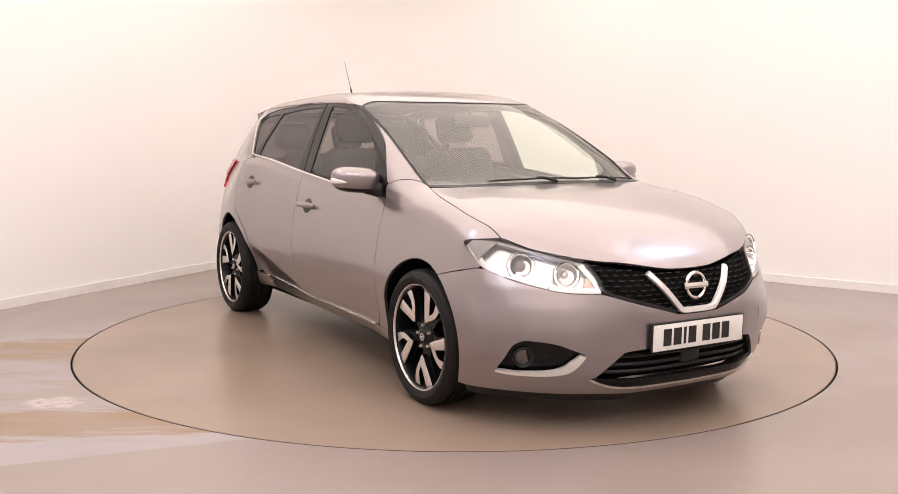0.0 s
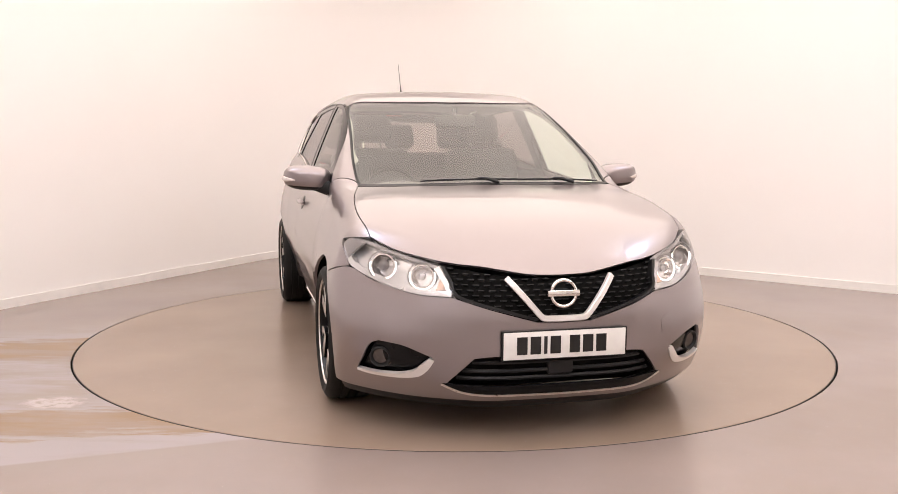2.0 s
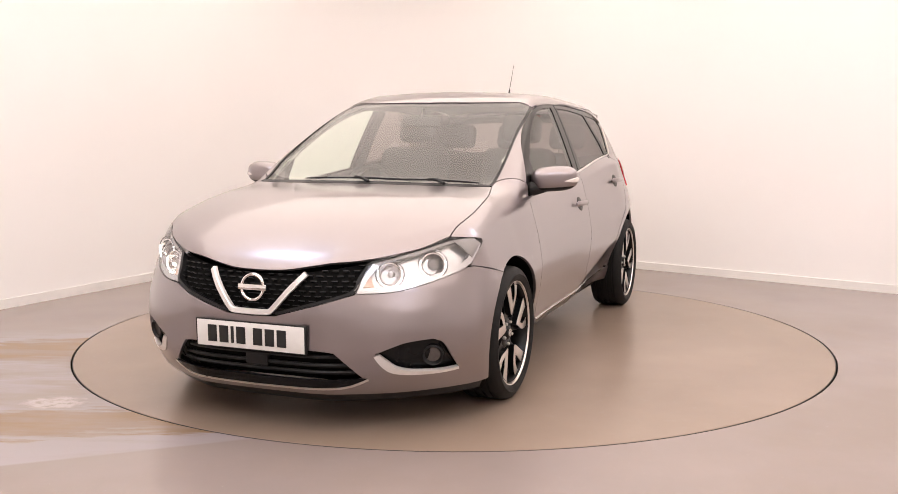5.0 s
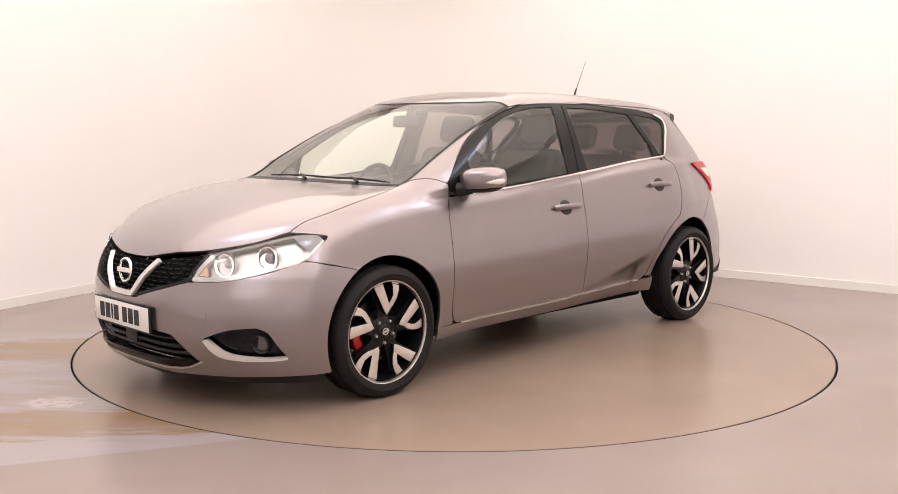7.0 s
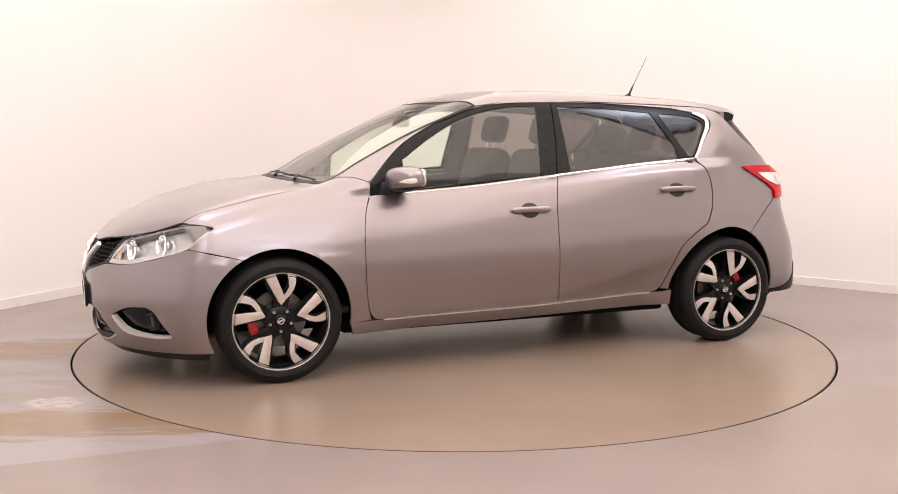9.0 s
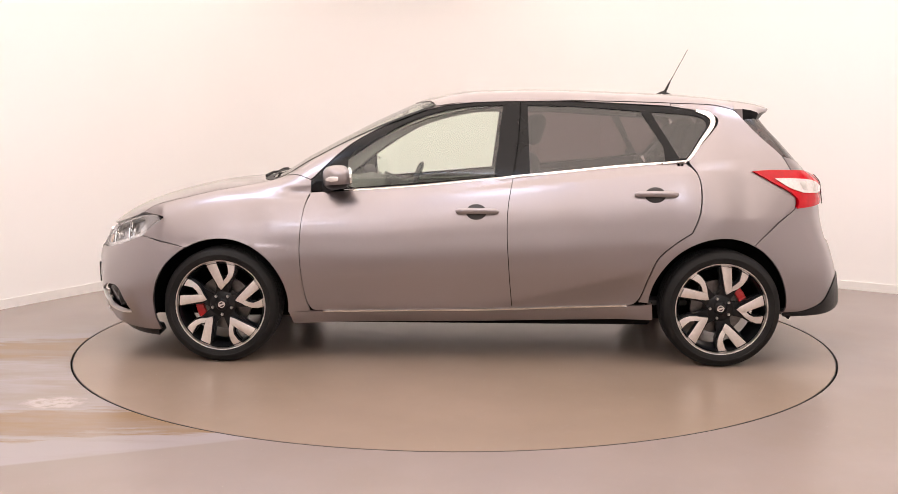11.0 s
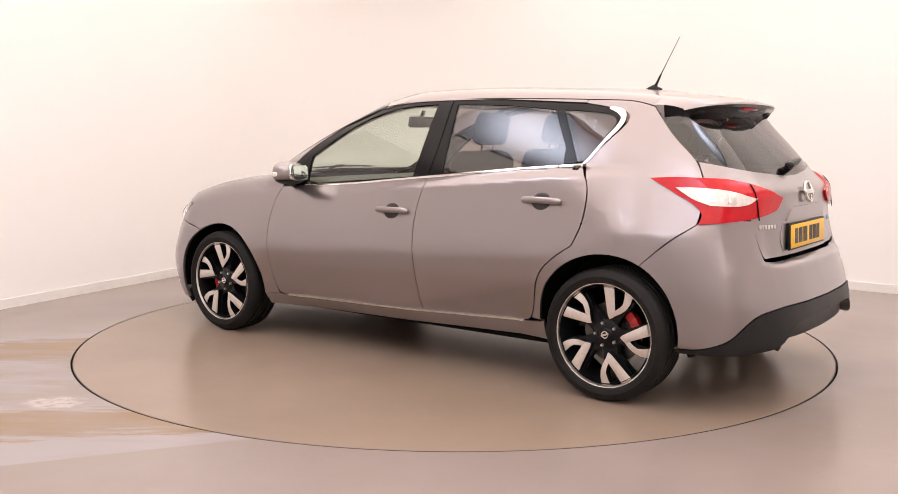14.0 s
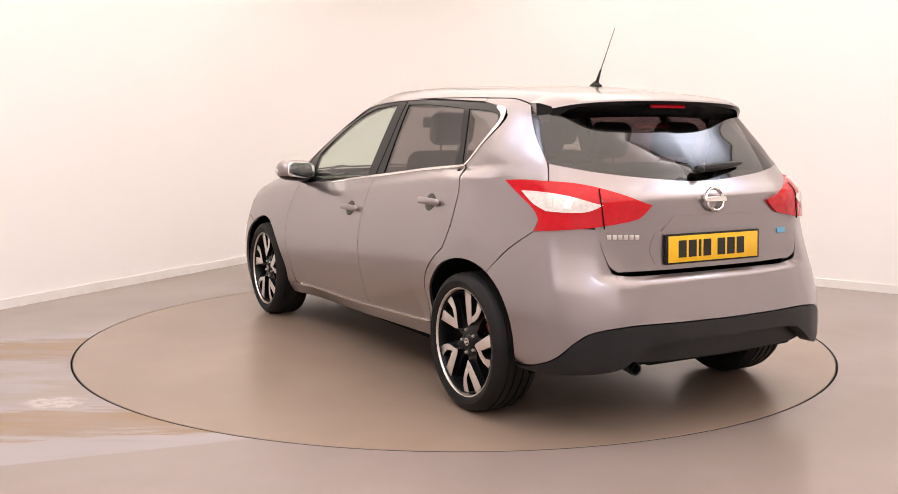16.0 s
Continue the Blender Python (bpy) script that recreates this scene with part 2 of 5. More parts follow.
def prism(bm, poly, h0, h1, m, bevel=0.0):
    """Extrudes a 2D outline between two heights along z of m."""
    lo = [bm.verts.new(m @ Vector((x, y, h0))) for x, y in poly]
    hi = [bm.verts.new(m @ Vector((x, y, h1))) for x, y in poly]
    n = len(poly)
    fs = [bm.faces.new(lo), bm.faces.new(hi)] + [bm.faces.new((lo[i], lo[(i + 1) % n], hi[(i + 1) % n], hi[i])) for i in range(n)]
    if bevel:
        bmesh.ops.bevel(bm, geom=list(fs[1].edges), offset=bevel, segments=2, affect="EDGES", profile=0.5)


def pchip(xs, ys):
    """Smooth monotone curve through points."""
    xs, ys = np.array(xs, float), np.array(ys, float)
    h = np.diff(xs)
    d = np.diff(ys) / h
    s = np.zeros_like(ys)
    for i in range(1, len(xs) - 1):
        if d[i - 1] * d[i] > 0:
            w1, w2 = 2 * h[i] + h[i - 1], h[i] + 2 * h[i - 1]
            s[i] = (w1 + w2) / (w1 / d[i - 1] + w2 / d[i])
    s[0], s[-1] = d[0], d[-1]

    def curve(x):
        x = np.asarray(x, float)
        i = np.clip(np.searchsorted(xs, x) - 1, 0, len(h) - 1)
        t = np.clip((x - xs[i]) / h[i], 0, 1)
        y = (ys[i] * (1 + 2 * t) * (1 - t) ** 2 + s[i] * h[i] * t * (1 - t) ** 2 + ys[i + 1] * t * t * (3 - 2 * t) + s[i + 1] * h[i] * t * t * (t - 1))
        return y + np.where(x < xs[0], (x - xs[0]) * s[0], 0) + np.where(x > xs[-1], (x - xs[-1]) * s[-1], 0)
    return curve


# ---- room ----
def room():
    # one wall sheet in plan: straight flank, swept corner, straight flank, then closed behind the camera
    corner = Vector((-1.09, 5.08))
    u, v = Vector((-0.4415, -0.8972)), Vector((0.7924, -0.6100))
    reach = 2.1
    swept = []
    for i in range(25):
        t = i / 24
        a, c = corner + u * reach, corner + v * reach
        swept.append(a * (1 - t) ** 2 + corner * 2 * t * (1 - t) + c * t * t)
    left, right = corner + u * 7.2, corner + v * 8.2
    plan = [Vector((left.x, -8.6)), left] + swept + [right, Vector((right.x, -8.6))]

    def sheet(name, pts, z0, z1, thick, material, label, inward=0.0):
        bm = bmesh.new()
        n = len(pts)
        nor = []
        for i in range(n):
            d = (pts[min(i + 1, n - 1)] - pts[max(i - 1, 0)]).normalized()
            nor.append(Vector((-d.y, d.x)))
        a = [p - q * inward for p, q in zip(pts, nor)]
        c = [p + q * thick for p, q in zip(a, nor)]
        grid = [[bm.verts.new((p.x, p.y, z)) for p in pp] for pp, z in ((a, z0), (a, z1), (c, z1), (c, z0))]
        for r in range(4):
            for i in range(n - 1):
                bm.faces.new((grid[r][i], grid[r][i + 1], grid[(r + 1) % 4][i + 1], grid[(r + 1) % 4][i]))
        return tagged(part(name, bm, material, angle=30), label, "wall" if z1 > 1 else "baseboard", kind="structure")

    sheet("wall_north", plan, 0.0, CEILING_Z, 0.15, M_WALL, "plain white painted studio wall with a swept corner")
    sheet("baseboard", plan, 0.0, 0.068, 0.013, M_BASE, "white glossy skirting board along the studio wall", inward=0.0135)
    back = [Vector((right.x, -8.6)), Vector((left.x, -8.6))]
    sheet("wall_south", back, 0.0, CEILING_Z, 0.15, M_WALL, "plain white painted studio wall behind the set")
    bm = bmesh.new()
    box(bm, (14, 16, 0.12), pose(1.2, -1.4, CEILING_Z + 0.06))
    tagged(part("ceiling", bm, M_CEIL), "white painted studio ceiling", "ceiling", kind="structure")
    # floor: a sheet with a round opening for the turntable
    bm = bmesh.new()
    n = 240
    rings = []
    for r, z in ((DISC_R + 0.012, -0.003), (DISC_R + 0.014, 0.0), (3.0, 0.0), (5.0, 0.0), (14.0, 0.0)):
        rings.append([bm.verts.new((r * math.cos(2 * math.pi * i / n), r * math.sin(2 * math.pi * i / n), z)) for i in range(n)])
    for a, c in zip(rings, rings[1:]):
        for i in range(n):
            bm.faces.new((a[i], a[(i + 1) % n], c[(i + 1) % n], c[i]))
    tagged(part("floor", bm, M_FLOOR), "worn beige resin floor with brown and pale stains", "floor", kind="structure")
    bm = bmesh.new()
    lathe(bm, [(0.001, -0.13), (DISC_R + 0.013, -0.13), (DISC_R + 0.013, -0.0035)], Matrix(), 240, closed=False)
    tagged(part("turntable_pit", bm, M_STEEL), "dark steel pit under the turntable", "pit", kind="structure")


def turntable():
    bm = bmesh.new()
    lathe(bm, [(0.001, 0.0), (1.0, 0.0), (DISC_R - 0.002, 0.0), (DISC_R, -0.002), (DISC_R, -0.004)], Matrix(), 240, closed=False)
    ob = part("turntable", bm, M_DISC)
    bm = bmesh.new()
    lathe(bm, [(DISC_R + 0.0005, -0.002), (DISC_R + 0.004, -0.0025), (DISC_R + 0.004, -0.06)], Matrix(), 240, closed=False)
    part("edge_trim", bm, M_STEEL, ob, "dark steel edge of the disc")
    return tagged(ob, "round beige resin turntable flush with the floor", "turntable")


def ceiling_light(x, y, sx, sy, like=None, material=None):
    if like:
        return copy_thing(like, pose(x, y, CEILING_Z - 0.17))
    bm = bmesh.new()
    for dx, dy, w, d in ((0, sy / 2, sx + 0.06, 0.03), (0, -sy / 2, sx + 0.06, 0.03), (sx / 2 + 0.015, 0, 0.03, sy - 0.03), (-sx / 2 - 0.015, 0, 0.03, sy - 0.03)):
        box(bm, (w, d, 0.06), pose(dx, dy, 0))
    ob = new("ceiling_light")
    ob.matrix_basis = pose(x, y, CEILING_Z - 0.03)
    tagged(ob, "cool white soft panel light hung under the ceiling, out of view", "ceiling light", "studio ceiling lights")
    part("frame", bm, M_BASE, ob)
    bm = bmesh.new()
    box(bm, (sx - 0.005, sy - 0.035, 0.02), pose(0, 0, -0.005), 0.004)
    part("diffuser", bm, material or M_LAMP, ob)
    return ob


room()
TABLE = turntable()
# unseen glowing sheet, added so walls and car are lit evenly
FILL_SHEET = ceiling_light(0.6, -2.2, 8.4, 11.6, material=M_FILL_GLOW)
tagged(FILL_SHEET, "very large unseen glowing sheet added over the studio for even light")
lamp = ceiling_light(2.7, -0.6, 1.3, 1.0)
lamp.location.z -= 0.14
# the first is placed from window reflections; the other three are added fill
for lx, ly in ((-1.9, -1.4), (2.0, -5.6), (-2.0, -5.6), (0.0, -3.9)):
    ceiling_light(lx, ly, 0, 0, lamp)


# ---- the car's outer form (x forward, y to its left, z up, origin on the ground between the axles) ----
TOP = pchip([-2.3, -1.65, -1.17, -0.75, -0.35, 0.0, 0.25, 0.5, 0.73, 0.95, 1.17, 1.23, 1.5, 1.79, 1.95, 2.1, 2.2, 2.3],
            [1.32, 1.425, 1.480, 1.497, 1.507, 1.498, 1.455, 1.356, 1.243, 1.125, 1.004, 0.992, 0.964, 0.898, 0.838, 0.752, 0.67, 0.55])
CROWN = pchip([-2.2, -1.2, 0.0, 0.3, 1.0, 2.3], [0.15, 0.115, 0.075, 0.07, 0.03, 0.02])
WIDE = pchip([-2.2, -1.7, -1.35, -0.8, 0.0, 0.8, 1.35, 1.7, 2.1], [0.86, 0.878, 0.89, 0.872, 0.866, 0.872, 0.893, 0.885, 0.86])
BELT = pchip([-2.2, -1.6, -1.15, -0.23, 0.65, 0.95, 1.2, 1.6, 2.0], [1.09, 1.11, 1.095, 1.013, 0.938, 0.93, 0.945, 0.92, 0.83])
LOWER = pchip([-0.2, 0.0, 0.08, 0.25, 0.40, 0.52, 0.65, 0.75, 0.86, 0.93, 1.0], [-0.18, -0.090, -0.060, -0.032, -0.008, 0.0, -0.011, -0.027, -0.052, -0.071, -0.095])
CABIN = pchip([-2.2, -1.7, -1.5, -1.3, -1.0, 0.0, 0.6, 1.1, 1.6], [0.60, 0.69, 0.735, 0.78, 0.79, 0.79, 0.785, 0.775, 0.77])
NOSE = pchip([0.05, 0.13, 0.2, 0.27, 0.36, 0.5, 0.6, 0.66, 0.76, 0.9, 1.1], [2.0, 2.14, 2.195, 2.222, 2.238, 2.240, 2.222, 2.195, 2.14, 2.03, 1.9])
NOSE_SWEEP = pchip([0.0, 0.2, 0.3, 0.4, 0.5, 0.6, 0.7, 0.77, 0.82, 0.86, 0.9], [0.0, 0.005, 0.018, 0.062, 0.12, 0.19, 0.275, 0.35, 0.415, 0.485, 0.65])
TAIL = pchip([0.1, 0.2, 0.25, 0.31, 0.47, 0.6, 0.652, 0.672, 0.85, 0.97, 1.05, 1.12, 1.2, 1.3, 1.4, 1.55],
             [1.9, 2.06, 2.10, 2.128, 2.11, 2.075, 2.055, 1.998, 1.99, 1.985, 1.905, 1.845, 1.772, 1.675, 1.60, 1.5])
TAIL_CORNER = pchip([0.1, 0.2, 0.25, 0.31, 0.47, 0.6, 0.7, 0.8, 0.9, 0.97, 1.05, 1.12, 1.2, 1.3, 1.4, 1.55],
                    [1.9, 2.06, 2.10, 2.125, 2.105, 2.065, 2.030, 2.007, 1.993, 1.982, 1.905, 1.845, 1.772, 1.675, 1.60, 1.5])
TAIL_SWEEP = pchip([0.0, 0.25, 0.4, 0.52, 0.65, 0.72, 0.77, 0.81, 0.85, 0.9], [0.0, 0.006, 0.02, 0.045, 0.11, 0.165, 0.23, 0.35, 0.55, 0.9])


def smax(a, b, k):
    h = np.maximum(k - np.abs(a - b), 0) / k
    return np.maximum(a, b) + h * h * k * 0.25


def form(x, y, z):
    """Below zero inside the body."""
    y = np.abs(y)
    belt = BELT(x)
    q = (z - 0.2) / (belt - 0.2)
    lean = 0.385
    cabin = CABIN(x) - lean * (z - 0.97) - 0.10 * np.maximum(z - 1.0, 0) ** 2
    cabin_at_belt = CABIN(x) - lean * (belt - 0.97)
    # broad haunch round the tip of the tail lamp
    g = np.clip((1.42 - z) / 0.40, 0, 1)
    cabin = cabin + 0.038 * np.exp(-((x + 1.50) / 0.42) ** 2) * g * g * (3 - 2 * g)
    tuck = np.clip((x - 0.95) / 0.4, 0, 1)
    low = WIDE(x) + LOWER(np.clip(q, -0.5, 1.0)) * (1 - 0.6 * tuck * (q < 0.6))
    # scooped lower door that deepens towards the rear wheel
    d = np.maximum(0.30, 0.338 - 0.245 * (x + 0.239)) - z
    d = (np.sqrt(d * d + 0.0004) + d) / 2
    low = low - 0.58 * d / (1 + 4.5 * d) * np.clip((1.02 - np.abs(x + 0.1)) / 0.30, 0, 1)
    # lower edge of the rear bumper turned in
    u = 0.362 - z
    low = low - 0.40 * (np.sqrt(u * u + 0.00008) + u) / 2 * np.clip((-1.50 - x) / 0.15, 0, 1)
    # flared corner of the rear bumper
    low = low + 0.016 * np.clip((-1.45 - x) / 0.3, 0, 1) * np.exp(-((z - 0.58) / 0.16) ** 2)
    # crease under the windows, melting into round shoulders over the wheels
    start = 1 - 0.056 / (belt - 0.2)
    w = np.clip((q - start) / (1 - start), 0, 1)
    w = w * w * (2 - w)
    door = np.where(q < 1, low * (1 - w) + np.minimum(cabin_at_belt, low) * w, np.minimum(cabin, low))
    k = 0.13
    h = np.maximum(k - np.abs(low - cabin), 0) / k
    round_side = np.minimum(low, cabin) - h * h * k * 0.25 + 0.012
    ease = np.where(x > 0, np.clip((x - 0.86) / 0.40, 0, 1), np.clip((-1.08 - x) / 0.40, 0, 1))
    ease = ease * ease * (3 - 2 * ease)
    side = y - (door * (1 - ease) + round_side * ease)
    xs = x + 0.2 * y * y
    # bonnet ridges that close in towards the grille
    r = y - (0.60 - 0.30 * (x - 1.15))
    ridge = 0.055 * (np.sqrt(r * r + 0.0003) + r) / 2 * np.clip((x - 1.1) / 0.15, 0, 1)
    top = (z - (TOP(xs) - CROWN(x) * y * y - ridge)) * 0.85
    f = smax(side, top, 0.09)
    # full front bumper corner
    c = np.clip((y - 0.30) / 0.35, 0, 1)
    full = 0.042 * c * c * (3 - 2 * c) * np.exp(-((z - 0.42) / np.where(z > 0.42, 0.13, 0.20)) ** 2)
    f = smax(f, x - NOSE(z) + NOSE_SWEEP(y) - full, 0.05)
    k = np.clip((y - 0.42) / 0.2, 0, 1)
    k = k * k * (3 - 2 * k)
    full = 0.040 * np.clip((y - 0.50) / 0.3, 0, 1) * np.exp(-((z - 0.60) / 0.20) ** 2)
    f = smax(f, -x - TAIL(z) * (1 - k) - TAIL_CORNER(z) * k + TAIL_SWEEP(y) - full, 0.05)
    return f


FAN = 1.2          # beyond this the rays fan out round the ends
FAN_LEN = 1.05
AXIS_Z = 0.45


def to_chart(p, chart):
    x, y, z = p
    if chart == "top":
        return (x, y)
    s, r = x, y
    if abs(x) > FAN:
        s = math.copysign(FAN + math.degrees(math.atan2(abs(x) - FAN, y)) / 90 * FAN_LEN, x)
        r = math.hypot(abs(x) - FAN, y)
    if chart == "side":
        return (s, z)
    return (s, math.atan2(z - AXIS_Z, r))


def lift(uv, chart, off=0.0):
    """Points of the outer form for chart points, and its normals there."""
    uv = np.asarray(uv, float)
    u, v = uv[:, 0], uv[:, 1]
    if chart == "top":
        o = np.stack([u, v, np.full_like(u, 0.6)], 1)
        d = np.stack([0 * u, 0 * u, 0 * u + 1], 1)
    else:
        a = np.clip((np.abs(u) - FAN) / FAN_LEN, 0, None) * math.pi / 2
        ox = np.clip(u, -FAN, FAN)
        dx, dy = np.sign(u) * np.sin(a), np.cos(a)
        if chart == "side":
            o = np.stack([ox, 0 * u, v], 1)
            d = np.stack([dx, dy, 0 * u], 1)
        else:
            o = np.stack([ox, 0 * u, np.full_like(u, AXIS_Z)], 1)
            d = np.stack([dx * np.cos(v), dy * np.cos(v), np.sin(v)], 1)
    lo, hi = np.zeros(len(u)), np.full(len(u), 1.6)
    for _ in range(34):
        mid = (lo + hi) / 2
        q = o + d * mid[:, None]
        inside = form(q[:, 0], q[:, 1], q[:, 2]) < 0
        lo, hi = np.where(inside, mid, lo), np.where(inside, hi, mid)
    q = o + d * lo[:, None]
    n = gradient(q)
    return q + n * off, n


def gradient(q):
    e = 0.004
    n = np.stack([form(q[:, 0] + e * (i == 0), q[:, 1] + e * (i == 1), q[:, 2] + e * (i == 2))
                  - form(q[:, 0] - e * (i == 0), q[:, 1] - e * (i == 1), q[:, 2] - e * (i == 2)) for i in range(3)], 1)
    return n / np.maximum(np.linalg.norm(n, axis=1), 1e-9)[:, None]


def surf(x, z, off=0.0, y=0.86):
    """One point of the flank at (x, z)."""
    q, n = lift([to_chart((x, y, z), "side")], "side", off)
    return Vector(q[0]), Vector(n[0])


def spline(pts, closed=False, steps=8):
    """Catmull-Rom through 2D or 3D points."""
    pts = [np.array(p, float) for p in pts]
    n = len(pts)
    out = []
    for i in range(n if closed else n - 1):
        g = (lambda k: pts[k % n]) if closed else (lambda k: pts[min(max(k, 0), n - 1)])
        p0, p1, p2, p3 = g(i - 1), g(i), g(i + 1), g(i + 2)
        for k in range(steps):
            t = k / steps
            out.append(0.5 * (2 * p1 + (p2 - p0) * t + (2 * p0 - 5 * p1 + 4 * p2 - p3) * t * t + (3 * p1 - p0 - 3 * p2 + p3) * t ** 3))
    if not closed:
        out.append(pts[-1])
    return out


def loop(*runs):
    """A closed outline of smooth runs that meet in corners; returns points with the doubled ones dropped."""
    out = []
    for r in runs:
        r = [np.array(p, float) for p in r]
        s = spline(r, steps=6) if 2 < len(r) < 12 else r
        for p in s:
            if not out or np.linalg.norm(p - out[-1]) > 1e-5:
                out.append(p)
    if np.linalg.norm(out[0] - out[-1]) < 1e-5:
        out.pop()
    return out


def resample(poly, step):
    out = []
    n = len(poly)
    for i in range(n):
        a, b = poly[i], poly[(i + 1) % n]
        k = max(1, int(math.ceil(np.linalg.norm(b - a) / step)))
        out += [a + (b - a) * j / k for j in range(k)]
    return out


def inset(poly, d):
    """Moves a closed 2D outline inwards by d."""
    P = np.array(poly)
    area = 0.5 * np.sum(P[:, 0] * np.roll(P[:, 1], -1) - np.roll(P[:, 0], -1) * P[:, 1])
    if area < 0:
        P = P[::-1]
    out = []
    n = len(P)
    for i in range(n):
        e1, e2 = P[i] - P[i - 1], P[(i + 1) % n] - P[i]
        n1 = np.array([-e1[1], e1[0]]) / max(np.linalg.norm(e1), 1e-9)
        n2 = np.array([-e2[1], e2[0]]) / max(np.linalg.norm(e2), 1e-9)
        m = n1 + n2
        m = m / max(np.linalg.norm(m), 0.3)
        out.append(P[i] + m * d / max(0.5, float(m @ n1)))
    return np.array(out)


from mathutils.geometry import delaunay_2d_cdt


def inside_poly(pts, poly):
    x, y = pts[:, 0], pts[:, 1]
    r = np.zeros(len(pts), bool)
    P = np.array(poly)
    for (ax, ay), (bx, by) in zip(P, np.roll(P, -1, 0)):
        c = ((ay > y) != (by > y)) & (x < (bx - ax) * (y - ay) / (by - ay + 1e-15) + ax)
        r ^= c
    return r


def edge_distance(pts, poly):
    P = np.array(poly)
    best = np.full(len(pts), 1e9)
    for a, b in zip(P, np.roll(P, -1, 0)):
        ab = b - a
        t = np.clip(((pts - a) @ ab) / max(ab @ ab, 1e-12), 0, 1)
        best = np.minimum(best, np.linalg.norm(pts - a - t[:, None] * ab, axis=1))
    return best


def panel(name, outline, material, parent, chart="side", label="", holes=(), gap=0.0012, step=0.03, off=0.0, thick=0.014,
          side=1, both=False, bulge=0.0, raw=False):
    """A sheet of the car's skin inside an outline, lifted onto the outer form, with returned edges.
    side -1 builds it for the car's right flank, both joins a left half with its mirror image. bulge swells it off the form."""
    conv = (lambda q: np.array(q, float)) if raw else (lambda q: np.array(to_chart(q, chart)))
    if chart == "polar" and not raw:
        # settle the outline on the form first, as the flank chart sees it, so that seams meet
        settled = lift([to_chart(q, "side") for q in outline], "side")[0]
        outline = [q if (q[0] > 0.85 and q[2] > 0.93) else s for q, s in zip(outline, settled)]
    polys = [inset(resample([conv(q) for q in outline], step), gap)]
    for h in holes:
        polys.append(inset(resample([conv(q) for q in h], step), -gap))
    if both and chart != "top":
        # keep the middle edge on the centre line
        end = math.copysign(FAN + FAN_LEN, polys[0][np.argmax(np.abs(polys[0][:, 0])), 0])
        for P in polys:
            P[np.abs(P[:, 0] - end) < 0.012, 0] = end
    elif both:
        for P in polys:
            P[np.abs(P[:, 1]) < 0.006, 1] = 0.0
    lo, hi = polys[0].min(0), polys[0].max(0)
    gx, gy = np.meshgrid(np.arange(lo[0] + step / 2, hi[0], step), np.arange(lo[1] + step / 2, hi[1], step * 0.9))
    gx = gx + (np.arange(gx.shape[0]) % 2)[:, None] * step * 0.5
    grid = np.stack([gx.ravel(), gy.ravel()], 1)
    ok = inside_poly(grid, polys[0]) & (edge_distance(grid, polys[0]) > step * 0.45)
    for h in polys[1:]:
        ok &= ~inside_poly(grid, h) & (edge_distance(grid, h) > step * 0.45)
    grid = grid[ok]
    pts, edges, n = [], [], 0
    for P in polys:
        pts += [Vector(q) for q in P]
        edges += [(n + i, n + (i + 1) % len(P)) for i in range(len(P))]
        n += len(P)
    pts += [Vector(q) for q in grid]
    vs, es, fs, *_ = delaunay_2d_cdt(pts, edges, [], 0, 1e-7)
    uv = np.array([tuple(v) for v in vs])
    tri = np.array([f for f in fs if len(f) == 3])
    cen = uv[tri].mean(1)
    ok = inside_poly(cen, polys[0])
    for h in polys[1:]:
        ok &= ~inside_poly(cen, h)
    tri = tri[ok]
    q, nor = lift(uv, chart, off)
    # smooth away single points that the lift has lost
    near = {}
    for t in tri:
        for i in t:
            near.setdefault(int(i), set()).update(int(k) for k in t)
    ref, refn = q.copy(), nor.copy()
    for i, ks in near.items():
        ks = [k for k in ks if k != i]
        mid, midn = np.median(ref[ks], axis=0), np.median(refn[ks], axis=0)
        if len(ks) > 3 and (np.linalg.norm(ref[i] - mid) > 1.6 * step + 0.02 or refn[i] @ midn < 0.2):
            q[i], nor[i] = mid, midn / max(np.linalg.norm(midn), 1e-6)
    if bulge:
        d = edge_distance(uv, polys[0])
        q = q + nor * (bulge * np.clip(d / max(d.max(), 1e-6), 0, 1) ** 0.5)[:, None]
    # orient outwards
    fn = np.cross(q[tri[:, 1]] - q[tri[:, 0]], q[tri[:, 2]] - q[tri[:, 0]])
    flip = (fn * nor[tri[:, 0]]).sum(1) < 0
    tri[flip] = tri[flip][:, ::-1]
    verts, norms, faces = [q], [nor], [tuple(t) for t in tri]
    count = len(q)
    cnt = {}
    for a, b, c in faces:
        for e in ((a, b), (b, c), (c, a)):
            cnt[e] = cnt.get(e, 0) + 1
    rim = [e for e in cnt if (e[1], e[0]) not in cnt]
    if both:
        mid = (np.abs(q[:, 1]) < 1e-4)
        rim = [e for e in rim if not (mid[e[0]] and mid[e[1]])]
    if thick:
        ids = sorted({i for e in rim for i in e})
        where = {i: k for k, i in enumerate(ids)}
        out = np.zeros((len(ids), 3))
        for a, b in rim:
            t = np.cross(q[b] - q[a], nor[a])
            out[where[a]] += t
            out[where[b]] += t
        out /= np.maximum(np.linalg.norm(out, axis=1), 1e-9)[:, None]
        top = q[ids]
        bot = q[ids] - nor[ids] * thick
        verts += [top, bot]
        norms += [out, out]
        k = len(ids)
